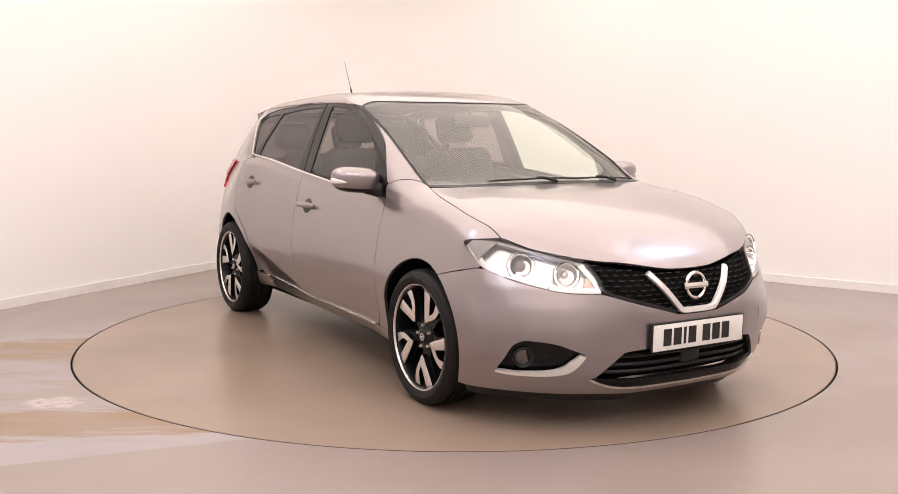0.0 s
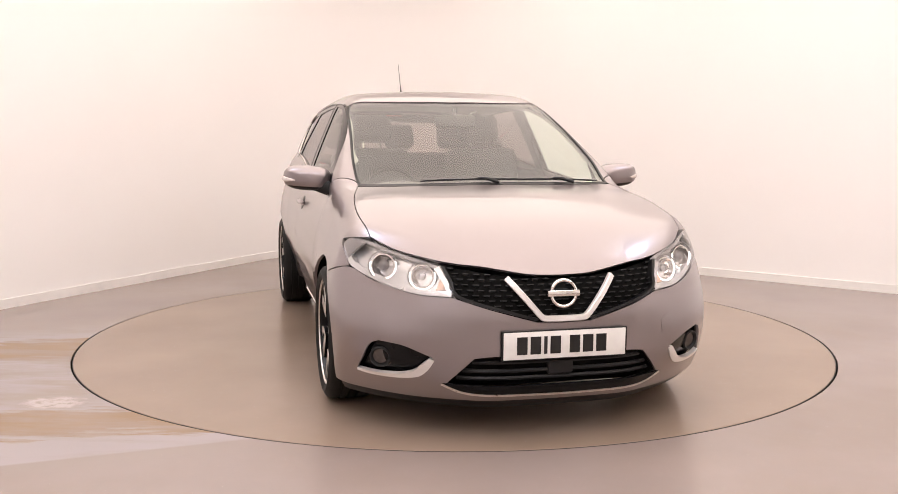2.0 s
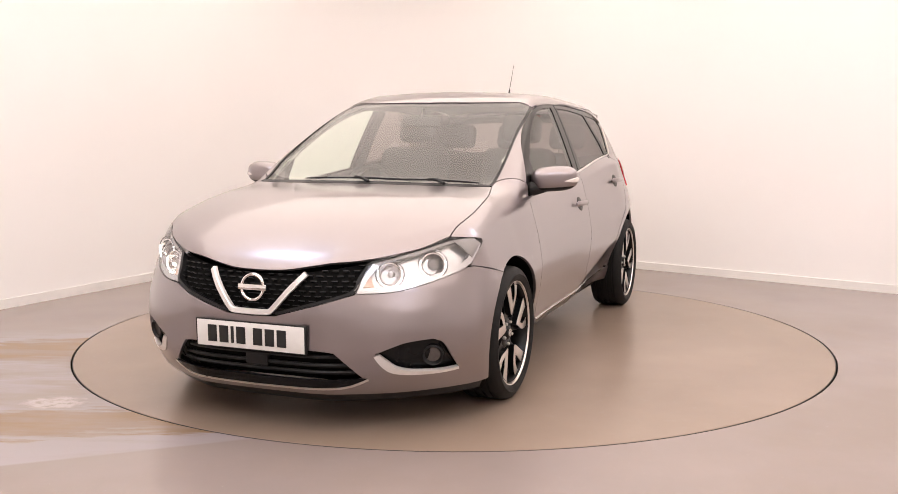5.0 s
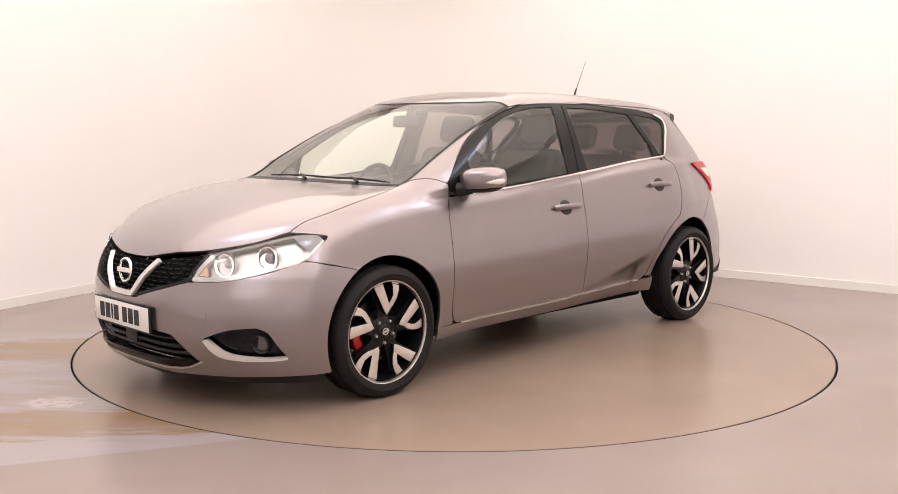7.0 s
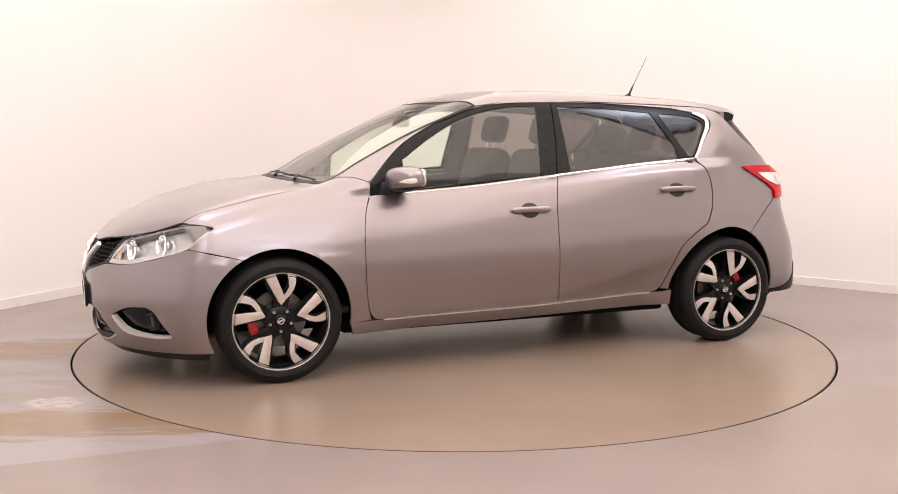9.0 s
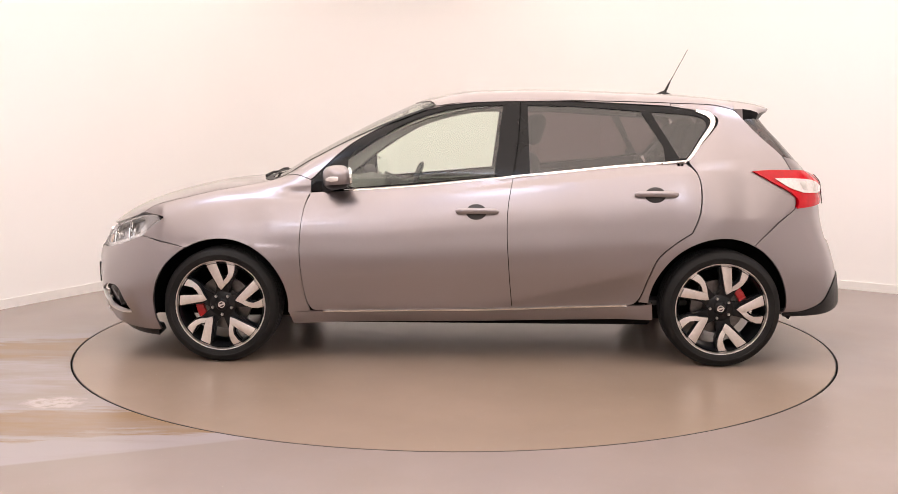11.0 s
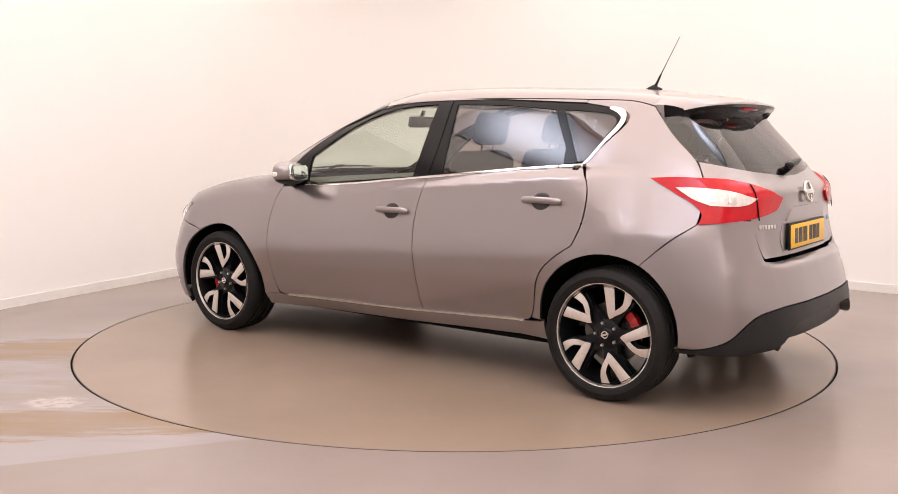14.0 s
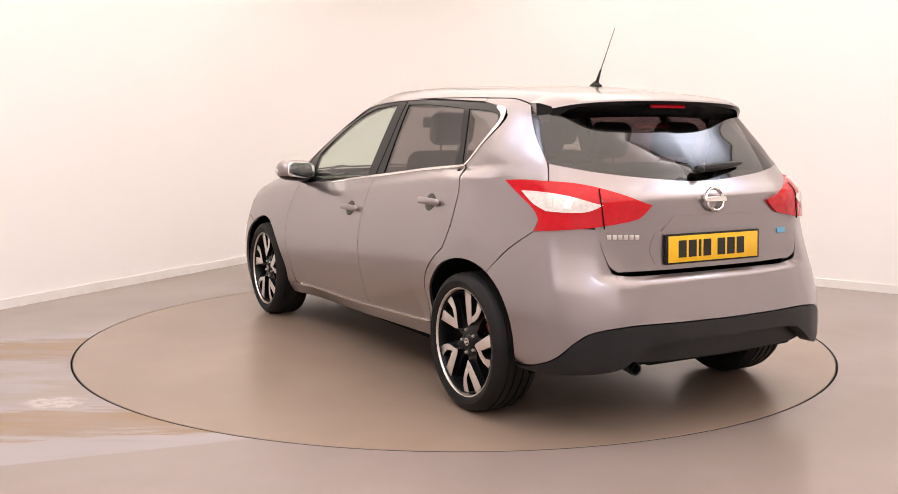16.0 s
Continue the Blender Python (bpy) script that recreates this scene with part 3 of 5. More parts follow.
        for a, b in rim:
            i, j = where[a], where[b]
            faces.append((count + j, count + i, count + k + i, count + k + j))
    V, N = np.concatenate(verts), np.concatenate(norms)
    flipy = np.array([1, -1, 1])
    if both:
        m = len(V)
        faces = faces + [tuple(i + m for i in f[::-1]) for f in faces]
        V, N = np.concatenate([V, V * flipy]), np.concatenate([N, N * flipy])
    elif side < 0:
        V, N, faces = V * flipy, N * flipy, [f[::-1] for f in faces]
    return mesh_object(name, V, faces, material, parent, label, normals=N)


def strip(name, pts, width, material, parent, chart="side", off=0.003, thick=0.006, side=1, label="", both=False, widths=None):
    """A moulding laid along a line on the form; pts are 3D guesses."""
    line = np.array([to_chart(p, chart) for p in spline(pts, steps=8)])
    d = np.gradient(line, axis=0)
    nrm = np.stack([-d[:, 1], d[:, 0]], 1) / np.maximum(np.linalg.norm(d, axis=1), 1e-9)[:, None]
    w = np.full(len(line), width) if widths is None else np.interp(np.linspace(0, 1, len(line)), np.linspace(0, 1, len(widths)), widths)
    outline = np.concatenate([line + nrm * w[:, None] / 2, (line - nrm * w[:, None] / 2)[::-1]])
    return panel(name, list(outline), material, parent, chart, label, gap=0, step=max(0.008, width * 0.7), off=off, thick=thick, side=side, both=both, raw=True)


def arc(cx, cz, r, a0, a1, n=16, y=0.87):
    return [(cx + r * math.cos(radians(a)), y, cz + r * math.sin(radians(a))) for a in np.linspace(a0, a1, n)]


car = new("car")
tagged(car, "grey-bronze metallic five-door hatchback standing on the turntable", "car")
FRONT_X, REAR_X, HUB_Z = 1.35, -1.35, 0.315
ARCH_F, ARCH_R = 0.364, 0.380
Y = 0.86


PILLAR_TOP = [tuple(q) for q in lift(spline([(1.10, 0.660), (0.88, 0.660), (0.6, 0.632), (0.35, 0.612), (0.185, 0.594), (-0.5, 0.587), (-1.097, 0.586)], steps=6), "top")[0]]
QUARTER_TOP = [tuple(q) for q in lift(spline([(-1.45, 0.580), (-1.3, 0.583), (-1.1, 0.586)], steps=5), "top")[0]]
WINDOW_CORNER = [(-1.097, 0.607, 1.396), (-1.23, 0.61, 1.375), (-1.325, 0.62, 1.350), (-1.340, 0.63, 1.302), (-1.257, 0.68, 1.203), (-1.17, 0.74, 1.103)]
BONNET_SIDE = [tuple(q) for q in lift(spline([(1.80, 0.719), (1.65, 0.736), (1.5, 0.736), (1.3, 0.713), (1.11, 0.667)], steps=5), "top")[0]]


def flank(sd):
    """Panels of one flank."""
    P = lambda x, z, y=Y: (x, y, z)
    # front door, up to the belt
    bx = lambda x: float(BELT(x))
    belt_f = [P(0.86, bx(0.86) - 0.004), P(0.4, bx(0.4)), P(0.0, bx(0.0)), P(-0.235, bx(-0.235))]
    split = [P(-0.235, bx(-0.235)), P(-0.208, 0.86), P(-0.203, 0.70), P(-0.215, 0.5), P(-0.232, 0.318), P(-0.236, 0.302)]
    door = panel("front_door", loop(belt_f, split, [P(-0.236, 0.302), P(0.3, 0.292), P(0.82, 0.281)],
                 [P(0.82, 0.281), P(0.862, 0.295), P(0.893, 0.37), P(0.913, 0.55), P(0.912, 0.72), P(0.893, 0.85), P(0.86, bx(0.86) - 0.004)]),
                 M_PAINT, car, side=sd, step=0.017, gap=0.002)
    belt_r = [P(-0.235, bx(-0.235)), P(-0.6, bx(-0.6)), P(-0.9, bx(-0.9)), P(-1.155, bx(-1.155))]
    rdoor = panel("rear_door", loop(belt_r, [P(-1.155, bx(-1.155)), P(-1.215, 1.03), P(-1.232, 0.95), P(-1.222, 0.83), P(-1.18, 0.725)],
                  [P(-1.18, 0.725), P(-1.09, 0.665), P(-1.005, 0.585), P(-0.962, 0.48), P(-0.935, 0.39), P(-0.905, 0.335), P(-0.87, 0.318)],
                  [P(-0.87, 0.318), P(-0.5, 0.308), P(-0.236, 0.302)], split[::-1]), M_PAINT, car, side=sd, step=0.017, gap=0.002)
    # sill
    panel("sill", loop([P(0.985, 0.275), P(0.82, 0.278), P(0.3, 0.290), P(-0.5, 0.306), P(-0.885, 0.316), P(-0.99, 0.33)],
          [P(-0.99, 0.33), P(-1.0, 0.235)], [P(-1.0, 0.235), P(0.0, 0.218), P(0.965, 0.205)], [P(0.965, 0.205), P(0.985, 0.275)]), M_PAINT, car, side=sd, gap=0.001)
    strip("sill_trim", [P(0.80, 0.279), P(0.3, 0.2885), P(-0.3, 0.300), P(-0.86, 0.316)], 0.009, M_CHROME, car, side=sd, off=0.006, label="thin bright strip along the sill")
    # front wing
    arch = arc(FRONT_X, 0.315, ARCH_F, 118, 190, 14)
    arch_top = arc(FRONT_X, 0.315, ARCH_F, 57, 118, 12)
    panel("front_wing", loop(
        [(0.86, Y, bx(0.86) + 0.01), (0.893, Y, 0.85), (0.912, Y, 0.72), (0.913, Y, 0.55), (0.893, Y, 0.37), (0.873, Y, 0.30), (0.868, Y, 0.28)],
        [(0.868, Y, 0.28), (0.99, Y, 0.272)], [(0.99, Y, 0.272)] + arc(FRONT_X, 0.315, ARCH_F, 186, 60, 22),
        [arc(FRONT_X, 0.315, ARCH_F, 60, 60, 1)[0], (1.664, 0.829, 0.667), (1.769, 0.785, 0.688)],
        [(1.769, 0.785, 0.688), (1.726, 0.791, 0.732), (1.662, 0.805, 0.783), (1.69, 0.785, 0.799), BONNET_SIDE[0]],
        BONNET_SIDE,
        [BONNET_SIDE[-1], (1.02, 0.70, 1.03), (0.86, 0.76, 0.985)], [(0.86, 0.76, 0.985), (0.86, Y, bx(0.86) + 0.01)]),
        M_PAINT, car, "polar", side=sd, gap=0.0016, step=0.022)
    # quarter panel with the rear pillar
    panel("rear_quarter", loop(
        [WINDOW_CORNER[-1], (-1.217, Y, 1.03), (-1.235, Y, 0.95), (-1.225, Y, 0.83), (-1.183, Y, 0.724)],
        [(-1.183, Y, 0.724), (-1.093, Y, 0.664), (-1.008, Y, 0.584), (-0.965, Y, 0.48), (-0.938, Y, 0.39), (-0.915, Y, 0.338)], [(-0.915, Y, 0.338), (-0.99, Y, 0.333)],
        [(-0.99, Y, 0.333)] + arc(REAR_X, 0.315, ARCH_R, 3, 117, 24),
        [arc(REAR_X, 0.315, ARCH_R, 117, 117, 1)[0], (-1.638, 0.809, 0.771), (-1.751, 0.771, 0.847)],
        [(-1.751, 0.771, 0.847), (-1.77, 0.765, 0.90), (-1.76, 0.72, 1.0), (-1.727, 0.672, 1.05)],
        [(-1.727, 0.672, 1.05), (-1.666, 0.626, 1.128), (-1.558, 0.600, 1.231), (-1.487, 0.577, 1.313)],
        [(-1.487, 0.577, 1.313), QUARTER_TOP[0]], QUARTER_TOP, [QUARTER_TOP[-1], WINDOW_CORNER[0]], WINDOW_CORNER),
        M_PAINT, car, "polar", side=sd, step=0.022)
    # roof rail over the windows, down the windscreen pillar
    panel("windscreen_pillar", loop(
        PILLAR_TOP, [PILLAR_TOP[-1], (-1.097, 0.607, 1.398)],
        [(-1.097, 0.607, 1.398), (-0.6, 0.607, 1.423), (-0.2, 0.612, 1.430), (0.05, 0.618, 1.415), (0.35, 0.64, 1.340), (0.65, 0.68, 1.19), (0.865, 0.76, 0.99)],
        [(0.865, 0.76, 0.99), (1.02, 0.70, 1.035), PILLAR_TOP[0]]), M_PAINT, car, "polar", side=sd, gap=0.001)
    return door, rdoor


FOG = ([(1.963, 0.695, 0.402), (2.03, 0.62, 0.394), (2.07, 0.57, 0.376), (2.10, 0.505, 0.348)],
       [(2.10, 0.505, 0.348), (2.085, 0.54, 0.300), (2.06, 0.575, 0.268), (2.01, 0.63, 0.255), (1.92, 0.715, 0.250), (1.844, 0.763, 0.257)],
       [(1.844, 0.763, 0.257), (1.89, 0.745, 0.32), (1.925, 0.725, 0.38), (1.963, 0.695, 0.402)])


def ends():
    bumper_top = [arc(FRONT_X, 0.315, ARCH_F, 60, 60, 1)[0], (1.664, 0.829, 0.664), (1.775, 0.783, 0.684), (1.899, 0.717, 0.642), (2.047, 0.574, 0.600), (2.135, 0.428, 0.592)]
    fog = loop(*FOG)
    low_grille = loop([(2.238, 0.0, 0.362), (2.22, 0.27, 0.362), (2.19, 0.36, 0.352)], [(2.19, 0.36, 0.352), (2.16, 0.43, 0.28), (2.14, 0.475, 0.235)],
                      [(2.14, 0.475, 0.235), (2.18, 0.3, 0.222), (2.215, 0.0, 0.215)], [(2.215, 0, 0.215), (2.238, 0, 0.362)])
    ob = panel("front_bumper", loop(arc(FRONT_X, 0.315, ARCH_F, -22, 60, 14), bumper_top,
               [(2.135, 0.428, 0.592), (2.18, 0.25, 0.540), (2.205, 0.11, 0.498)], [(2.205, 0.11, 0.498), (2.235, 0.0, 0.494)], [(2.235, 0, 0.494), (2.14, 0, 0.163)],
               [(2.14, 0, 0.163), (2.09, 0.35, 0.163), (2.01, 0.55, 0.163), (1.92, 0.70, 0.168), (1.69, 0.83, 0.176)]),
               M_PAINT, car, both=True, holes=[fog, low_grille], step=0.025)
    # bonnet, on the top chart
    panel("bonnet", loop([(2.175, 0.0, 0), (2.165, 0.15, 0), (2.12, 0.32, 0), (2.045, 0.472, 0), (1.92, 0.627, 0), (1.80, 0.718, 0)],
          [(1.80, 0.718, 0), (1.65, 0.735, 0), (1.5, 0.735, 0), (1.3, 0.712, 0), (1.11, 0.666, 0)],
          [(1.11, 0.666, 0), (1.17, 0.5, 0), (1.215, 0.25, 0), (1.225, 0, 0)], [(1.225, 0, 0), (2.175, 0, 0)]),
          M_PAINT, car, "top", both=True)
    # roof
    panel("roof", loop([(0.348, 0.0, 0), (0.323, 0.25, 0), (0.263, 0.45, 0), (0.190, 0.590, 0)], [(0.190, 0.590, 0), (-0.5, 0.584, 0), (-1.1, 0.583, 0), (-1.462, 0.577, 0)],
          [(-1.462, 0.577, 0), (-1.49, 0.3, 0), (-1.50, 0, 0)], [(-1.50, 0, 0), (0.348, 0, 0)]), M_PAINT, car, "top", both=True, gap=0.0015)
    # windscreen
    panel("windscreen", loop([(1.20, 0.0, 0), (1.19, 0.25, 0), (1.145, 0.5, 0), (1.085, 0.652, 0)], [(1.085, 0.652, 0), (0.88, 0.655, 0), (0.6, 0.627, 0), (0.35, 0.607, 0), (0.20, 0.586, 0)],
          [(0.20, 0.586, 0), (0.273, 0.45, 0), (0.335, 0.25, 0), (0.360, 0, 0)], [(0.360, 0, 0), (1.20, 0, 0)]), M_WSGLASS, car, "top", both=True, off=-0.003, thick=0.0)
    # tailgate with its sides
    low_glass = [(-1.905, 0.0, 1.048), (-1.902, 0.10, 1.049), (-1.868, 0.36, 1.071), (-1.816, 0.525, 1.093), (-1.74, 0.60, 1.112), (-1.674, 0.622, 1.124)]
    panel("tailgate", loop(low_glass, [low_glass[-1], (-1.729, 0.671, 1.050), (-1.762, 0.721, 1.0)], [(-1.762, 0.721, 1.0), (-1.90, 0.60, 0.90), (-1.919, 0.575, 0.851), (-1.946, 0.534, 0.722), (-1.975, 0.50, 0.684)],
          [(-1.975, 0.50, 0.684), (-1.99, 0.25, 0.682), (-2.0, 0, 0.682)], [(-2.0, 0, 0.682), (-1.905, 0, 1.048)]), M_PAINT, car, both=True, gap=0.0012)
    panel("rear_screen", loop([(x, y, z + 0.005) for x, y, z in low_glass], [(low_glass[-1][0], low_glass[-1][1], 1.129), (-1.558, 0.596, 1.231), (-1.49, 0.573, 1.32)],
          [(-1.49, 0.573, 1.32), (-1.62, 0.3, 1.345), (-1.64, 0, 1.35)], [(-1.64, 0, 1.35), (-1.905, 0, 1.053)]), M_PRIVACY, car, both=True, thick=0, off=-0.003, gap=-0.006)
    # rear bumper
    skirt = [(-1.70, 0.83, 0.290), (-1.80, 0.80, 0.300), (-1.905, 0.757, 0.345), (-1.963, 0.705, 0.413), (-2.0, 0.635, 0.457), (-2.06, 0.48, 0.480), (-2.09, 0.25, 0.480), (-2.11, 0, 0.478)]
    panel("rear_bumper", loop([(-2.05, 0.0, 0.668), (-2.03, 0.25, 0.668), (-1.98, 0.49, 0.672), (-1.955, 0.54, 0.72), (-1.925, 0.575, 0.862)],
          [(-1.925, 0.575, 0.862), (-1.85, 0.68, 0.868), (-1.765, 0.767, 0.858), (-1.751, 0.771, 0.846), (-1.638, 0.809, 0.767)] + arc(REAR_X, 0.315, ARCH_R, 117, 117, 1),
          arc(REAR_X, 0.315, ARCH_R, 117, 184, 16), [arc(REAR_X, 0.315, ARCH_R, 184, 184, 1)[0]] + skirt, [(-2.11, 0, 0.478), (-2.05, 0, 0.668)]), M_PAINT, car, both=True, step=0.018)
    panel("rear_diffuser", loop([(x, y, z - 0.003) for x, y, z in skirt[::-1]],
          [(-1.70, 0.83, 0.287), (-1.715, 0.83, 0.270)], [(-1.715, 0.83, 0.270), (-1.90, 0.72, 0.278), (-2.0, 0.53, 0.302), (-2.05, 0.44, 0.37), (-2.09, 0.36, 0.402), (-2.1, 0, 0.405)],
          [(-2.1, 0, 0.405), (-2.11, 0, 0.475)]), M_BLACK, car, both=True, off=0.006, thick=0.05, label="black plastic rear bumper skirt")
    panel("diffuser_blade", loop([(-2.1, 0, 0.405), (-2.09, 0.36, 0.402), (-2.05, 0.44, 0.37), (-2.02, 0.48, 0.335)], [(-2.02, 0.48, 0.335), (-2.06, 0.38, 0.325), (-2.1, 0, 0.32)], [(-2.1, 0, 0.32), (-2.1, 0, 0.405)]),
          M_BLACK, car, both=True, off=-0.045, thick=0.03, gap=-0.004)


for sd in (1, -1):
    flank(sd)
ends()


# ---- backing of the shut lines, cabin shell, underbody ----
def shell():
    for sd in (1, -1):
        panel("inner_side", loop([(0.99, Y, 0.25), (0, Y, 0.25), (-0.985, Y, 0.26)], arc(REAR_X, 0.315, 0.402, -8, 150, 20),
              [arc(REAR_X, 0.315, 0.402, 150, 150, 1)[0], (-1.70, 0.82, 0.75), (-1.72, 0.78, 0.9)], [(-1.72, 0.78, 0.88), (-1.5, Y, 0.93), (-1.2, Y, 1.0)], [(-1.2, Y, 1.0), (-0.2, Y, 0.97), (0.86, Y, 0.90)],
              [(0.86, Y, 0.91), (1.2, Y, 0.86), (1.55, Y, 0.78)], [(1.55, Y, 0.78), arc(FRONT_X, 0.315, 0.38, 60, 60, 1)[0]], arc(FRONT_X, 0.315, 0.38, 60, 190, 18)),
              M_VOID, car, side=sd, off=-0.03, thick=0, step=0.04)
        for cx in (FRONT_X, REAR_X):
            bm = bmesh.new()
            n = 28
            rows = []
            angles = [radians(-10 + 200 * i / n) for i in range(n + 1)]
            skin = lift([to_chart((cx + 0.372 * math.cos(a), Y, max(0.2, 0.315 + 0.372 * math.sin(a))), "side") for a in angles], "side")[0][:, 1] - 0.012
            for yy, rr in ((0.872, 0.366 if cx > 0 else 0.382), (0.80, 0.395), (0.56, 0.395), (0.56, 0.05)):
                rows.append([bm.verts.new((cx + rr * math.cos(a), sd * min(yy, skin[i]), 0.315 + rr * math.sin(a))) for i, a in enumerate(angles)])
            for a, c in zip(rows, rows[1:]):
                for i in range(n):
                    bm.faces.new((a[i], a[i + 1], c[i + 1], c[i]))
            part("wheel_arch_liner", bm, M_VOID, car)
    bm = bmesh.new()
    box(bm, (2.0, 1.42, 0.06), pose(0, 0, 0.225), 0.02)
    box(bm, (2.9, 1.1, 0.10), pose(0, 0, 0.25), 0.02)
    box(bm, (0.66, 0.86, 0.08), pose(1.69, 0, 0.225), 0.02)
    box(bm, (0.62, 1.0, 0.10), pose(-1.70, 0, 0.34), 0.02)
    part("underbody", bm, M_VOID, car, "black underbody tray")


shell()


# ---- wheels ----
BAR_A = [(-0.082, 0.229), (-0.055, 0.236), (-0.026, 0.240), (0.014, 0.136), (0.024, 0.108), (0.002, 0.082), (-0.012, 0.098)]
BAR_B = [(0.016, 0.134), (0.024, 0.108), (0.046, 0.128), (0.066, 0.156), (0.077, 0.188), (0.079, 0.226), (0.056, 0.235), (0.032, 0.239), (0.042, 0.208), (0.044, 0.172), (0.032, 0.150)]
SPOKE = [(-0.090, 0.224), (-0.05, 0.236), (-0.03, 0.239), (0.008, 0.14), (0.03, 0.155), (0.038, 0.175), (0.034, 0.238), (0.06, 0.234), (0.086, 0.224), (0.084, 0.188), (0.072, 0.150), (0.048, 0.118), (0.04, 0.06), (0.0, 0.05), (-0.04, 0.06), (-0.026, 0.10)]


def wheel(cx, sd, caliper, spin=0.0):
    """A wheel: axis along y, outer face towards +y; the right-hand ones are turned about."""
    hub = pose(cx, sd * 0.766, HUB_Z, 0, 0, 0 if sd > 0 else 180)
    ax = pose(0, 0, 0, -90, 0, 0)          # z of the lathe becomes the wheel's y
    bm = bmesh.new()
    lathe(bm, [(0.232, 0.098), (0.226, 0.085), (0.221, 0.02), (0.220, -0.095), (0.236, -0.10)], ax, 56, closed=False)
    w = part("wheel", bm, M_ALLOYBLACK, car, "black and machined five-spoke alloy wheel")
    w.matrix_basis = hub
    bm = bmesh.new()
    prof = [(0.243, 0.094), (0.247, 0.104), (0.256, 0.110), (0.272, 0.1125), (0.274, 0.1145), (0.279, 0.1145), (0.282, 0.1115), (0.296, 0.106), (0.307, 0.096), (0.313, 0.083)]
    for g in (0.058, 0.02, -0.02, -0.058):
        prof += [(0.3155, g + 0.006), (0.309, g + 0.005), (0.309, g - 0.005), (0.3155, g - 0.006)]
    prof += [(0.313, -0.083), (0.30, -0.104), (0.275, -0.113), (0.243, -0.095)]
    lathe(bm, prof, ax, 80, closed=False)
    part("tyre", bm, M_RUBBER, w, "black road tyre with moulded sidewall", angle=30)
    bm = bmesh.new()
    lathe(bm, [(0.236, 0.086), (0.2405, 0.097), (0.2425, 0.102), (0.2465, 0.103), (0.2485, 0.098), (0.248, 0.09)], ax, 72, closed=False)
    part("rim_lip", bm, M_MACHINED, w, "machined alloy rim edge")
    for k in range(5):
        turn = pose(0, 0, 0, 0, 72 * k + spin, 0)
        to_y = Matrix(((1, 0, 0, 0), (0, 0, 1, 0), (0, 1, 0, 0), (0, 0, 0, 1)))   # outline x, z; height along y
        bm = bmesh.new()
        prism(bm, [(-x, y) for x, y in SPOKE], 0.02, 0.06, turn @ to_y, 0.004)
        for q in (BAR_A, BAR_B):
            prism(bm, [(-x, y) for x, y in q], 0.05, 0.0865, turn @ to_y)
        sp = part("spoke", bm, M_ALLOYBLACK, w)
        bm = bmesh.new()
        prism(bm, [(-x, y) for x, y in BAR_A], 0.0862, 0.0895, turn @ to_y, 0.0012)
        part("spoke_face", bm, M_MACHINED, w)
        bm = bmesh.new()
        prism(bm, [(-x, y) for x, y in BAR_B], 0.0862, 0.0892, turn @ to_y, 0.0012)
        part("spoke_face", bm, M_MACHINED, w)
        bm = bmesh.new()
        a = radians(72 * k + 36 + spin)
        lathe(bm, [(0.008, 0.06), (0.008, 0.074), (0.006, 0.079)], pose(0.055 * math.sin(a), 0, 0.055 * math.cos(a)) @ ax, 12)
        part("wheel_bolt", bm, M_SATIN, w)
    bm = bmesh.new()
    lathe(bm, [(0.075, 0.03), (0.074, 0.058), (0.06, 0.066), (0.036, 0.07), (0.03, 0.078), (0.027, 0.080)], ax, 40)
    part("hub", bm, M_ALLOYBLACK, w)
    bm = bmesh.new()
    lathe(bm, [(0.013, 0.080), (0.013, 0.0825), (0.018, 0.0825), (0.018, 0.080)], ax, 24, closed=False)
    box(bm, (0.04, 0.003, 0.009), pose(0, 0.0815, 0, 0, 20, 0))
    part("hub_emblem", bm, M_SATIN, w)
    bm = bmesh.new()
    lathe(bm, [(0.06, -0.02), (0.145, -0.02), (0.147, -0.015), (0.147, 0.0), (0.145, 0.003), (0.08, 0.003), (0.075, 0.03)], ax, 48)
    part("brake_disc", bm, M_DISC_STEEL, w, angle=30)
    bm = bmesh.new()
    a = caliper if sd > 0 else 180 - caliper
    for da in (-13, 0, 13):
        b = radians(a + da)
        box(bm, (0.045, 0.045, 0.04), pose(0.136 * math.cos(b), 0.006, 0.128 * math.sin(b), 0, -(a + da), 0), 0.008)
    part("brake_caliper", bm, M_RED, w, "red painted brake caliper")


wheel(FRONT_X, 1, -12)
wheel(FRONT_X, -1, -12, -28)
wheel(REAR_X, 1, 150, -17.5)
wheel(REAR_X, -1, 150)


# ---- glass ----
RAIL = [(-1.097, 0.607, 1.398), (-0.6, 0.607, 1.423), (-0.2, 0.612, 1.430), (0.05, 0.618, 1.415), (0.35, 0.64, 1.340), (0.65, 0.68, 1.19), (0.865, 0.76, 0.99)]


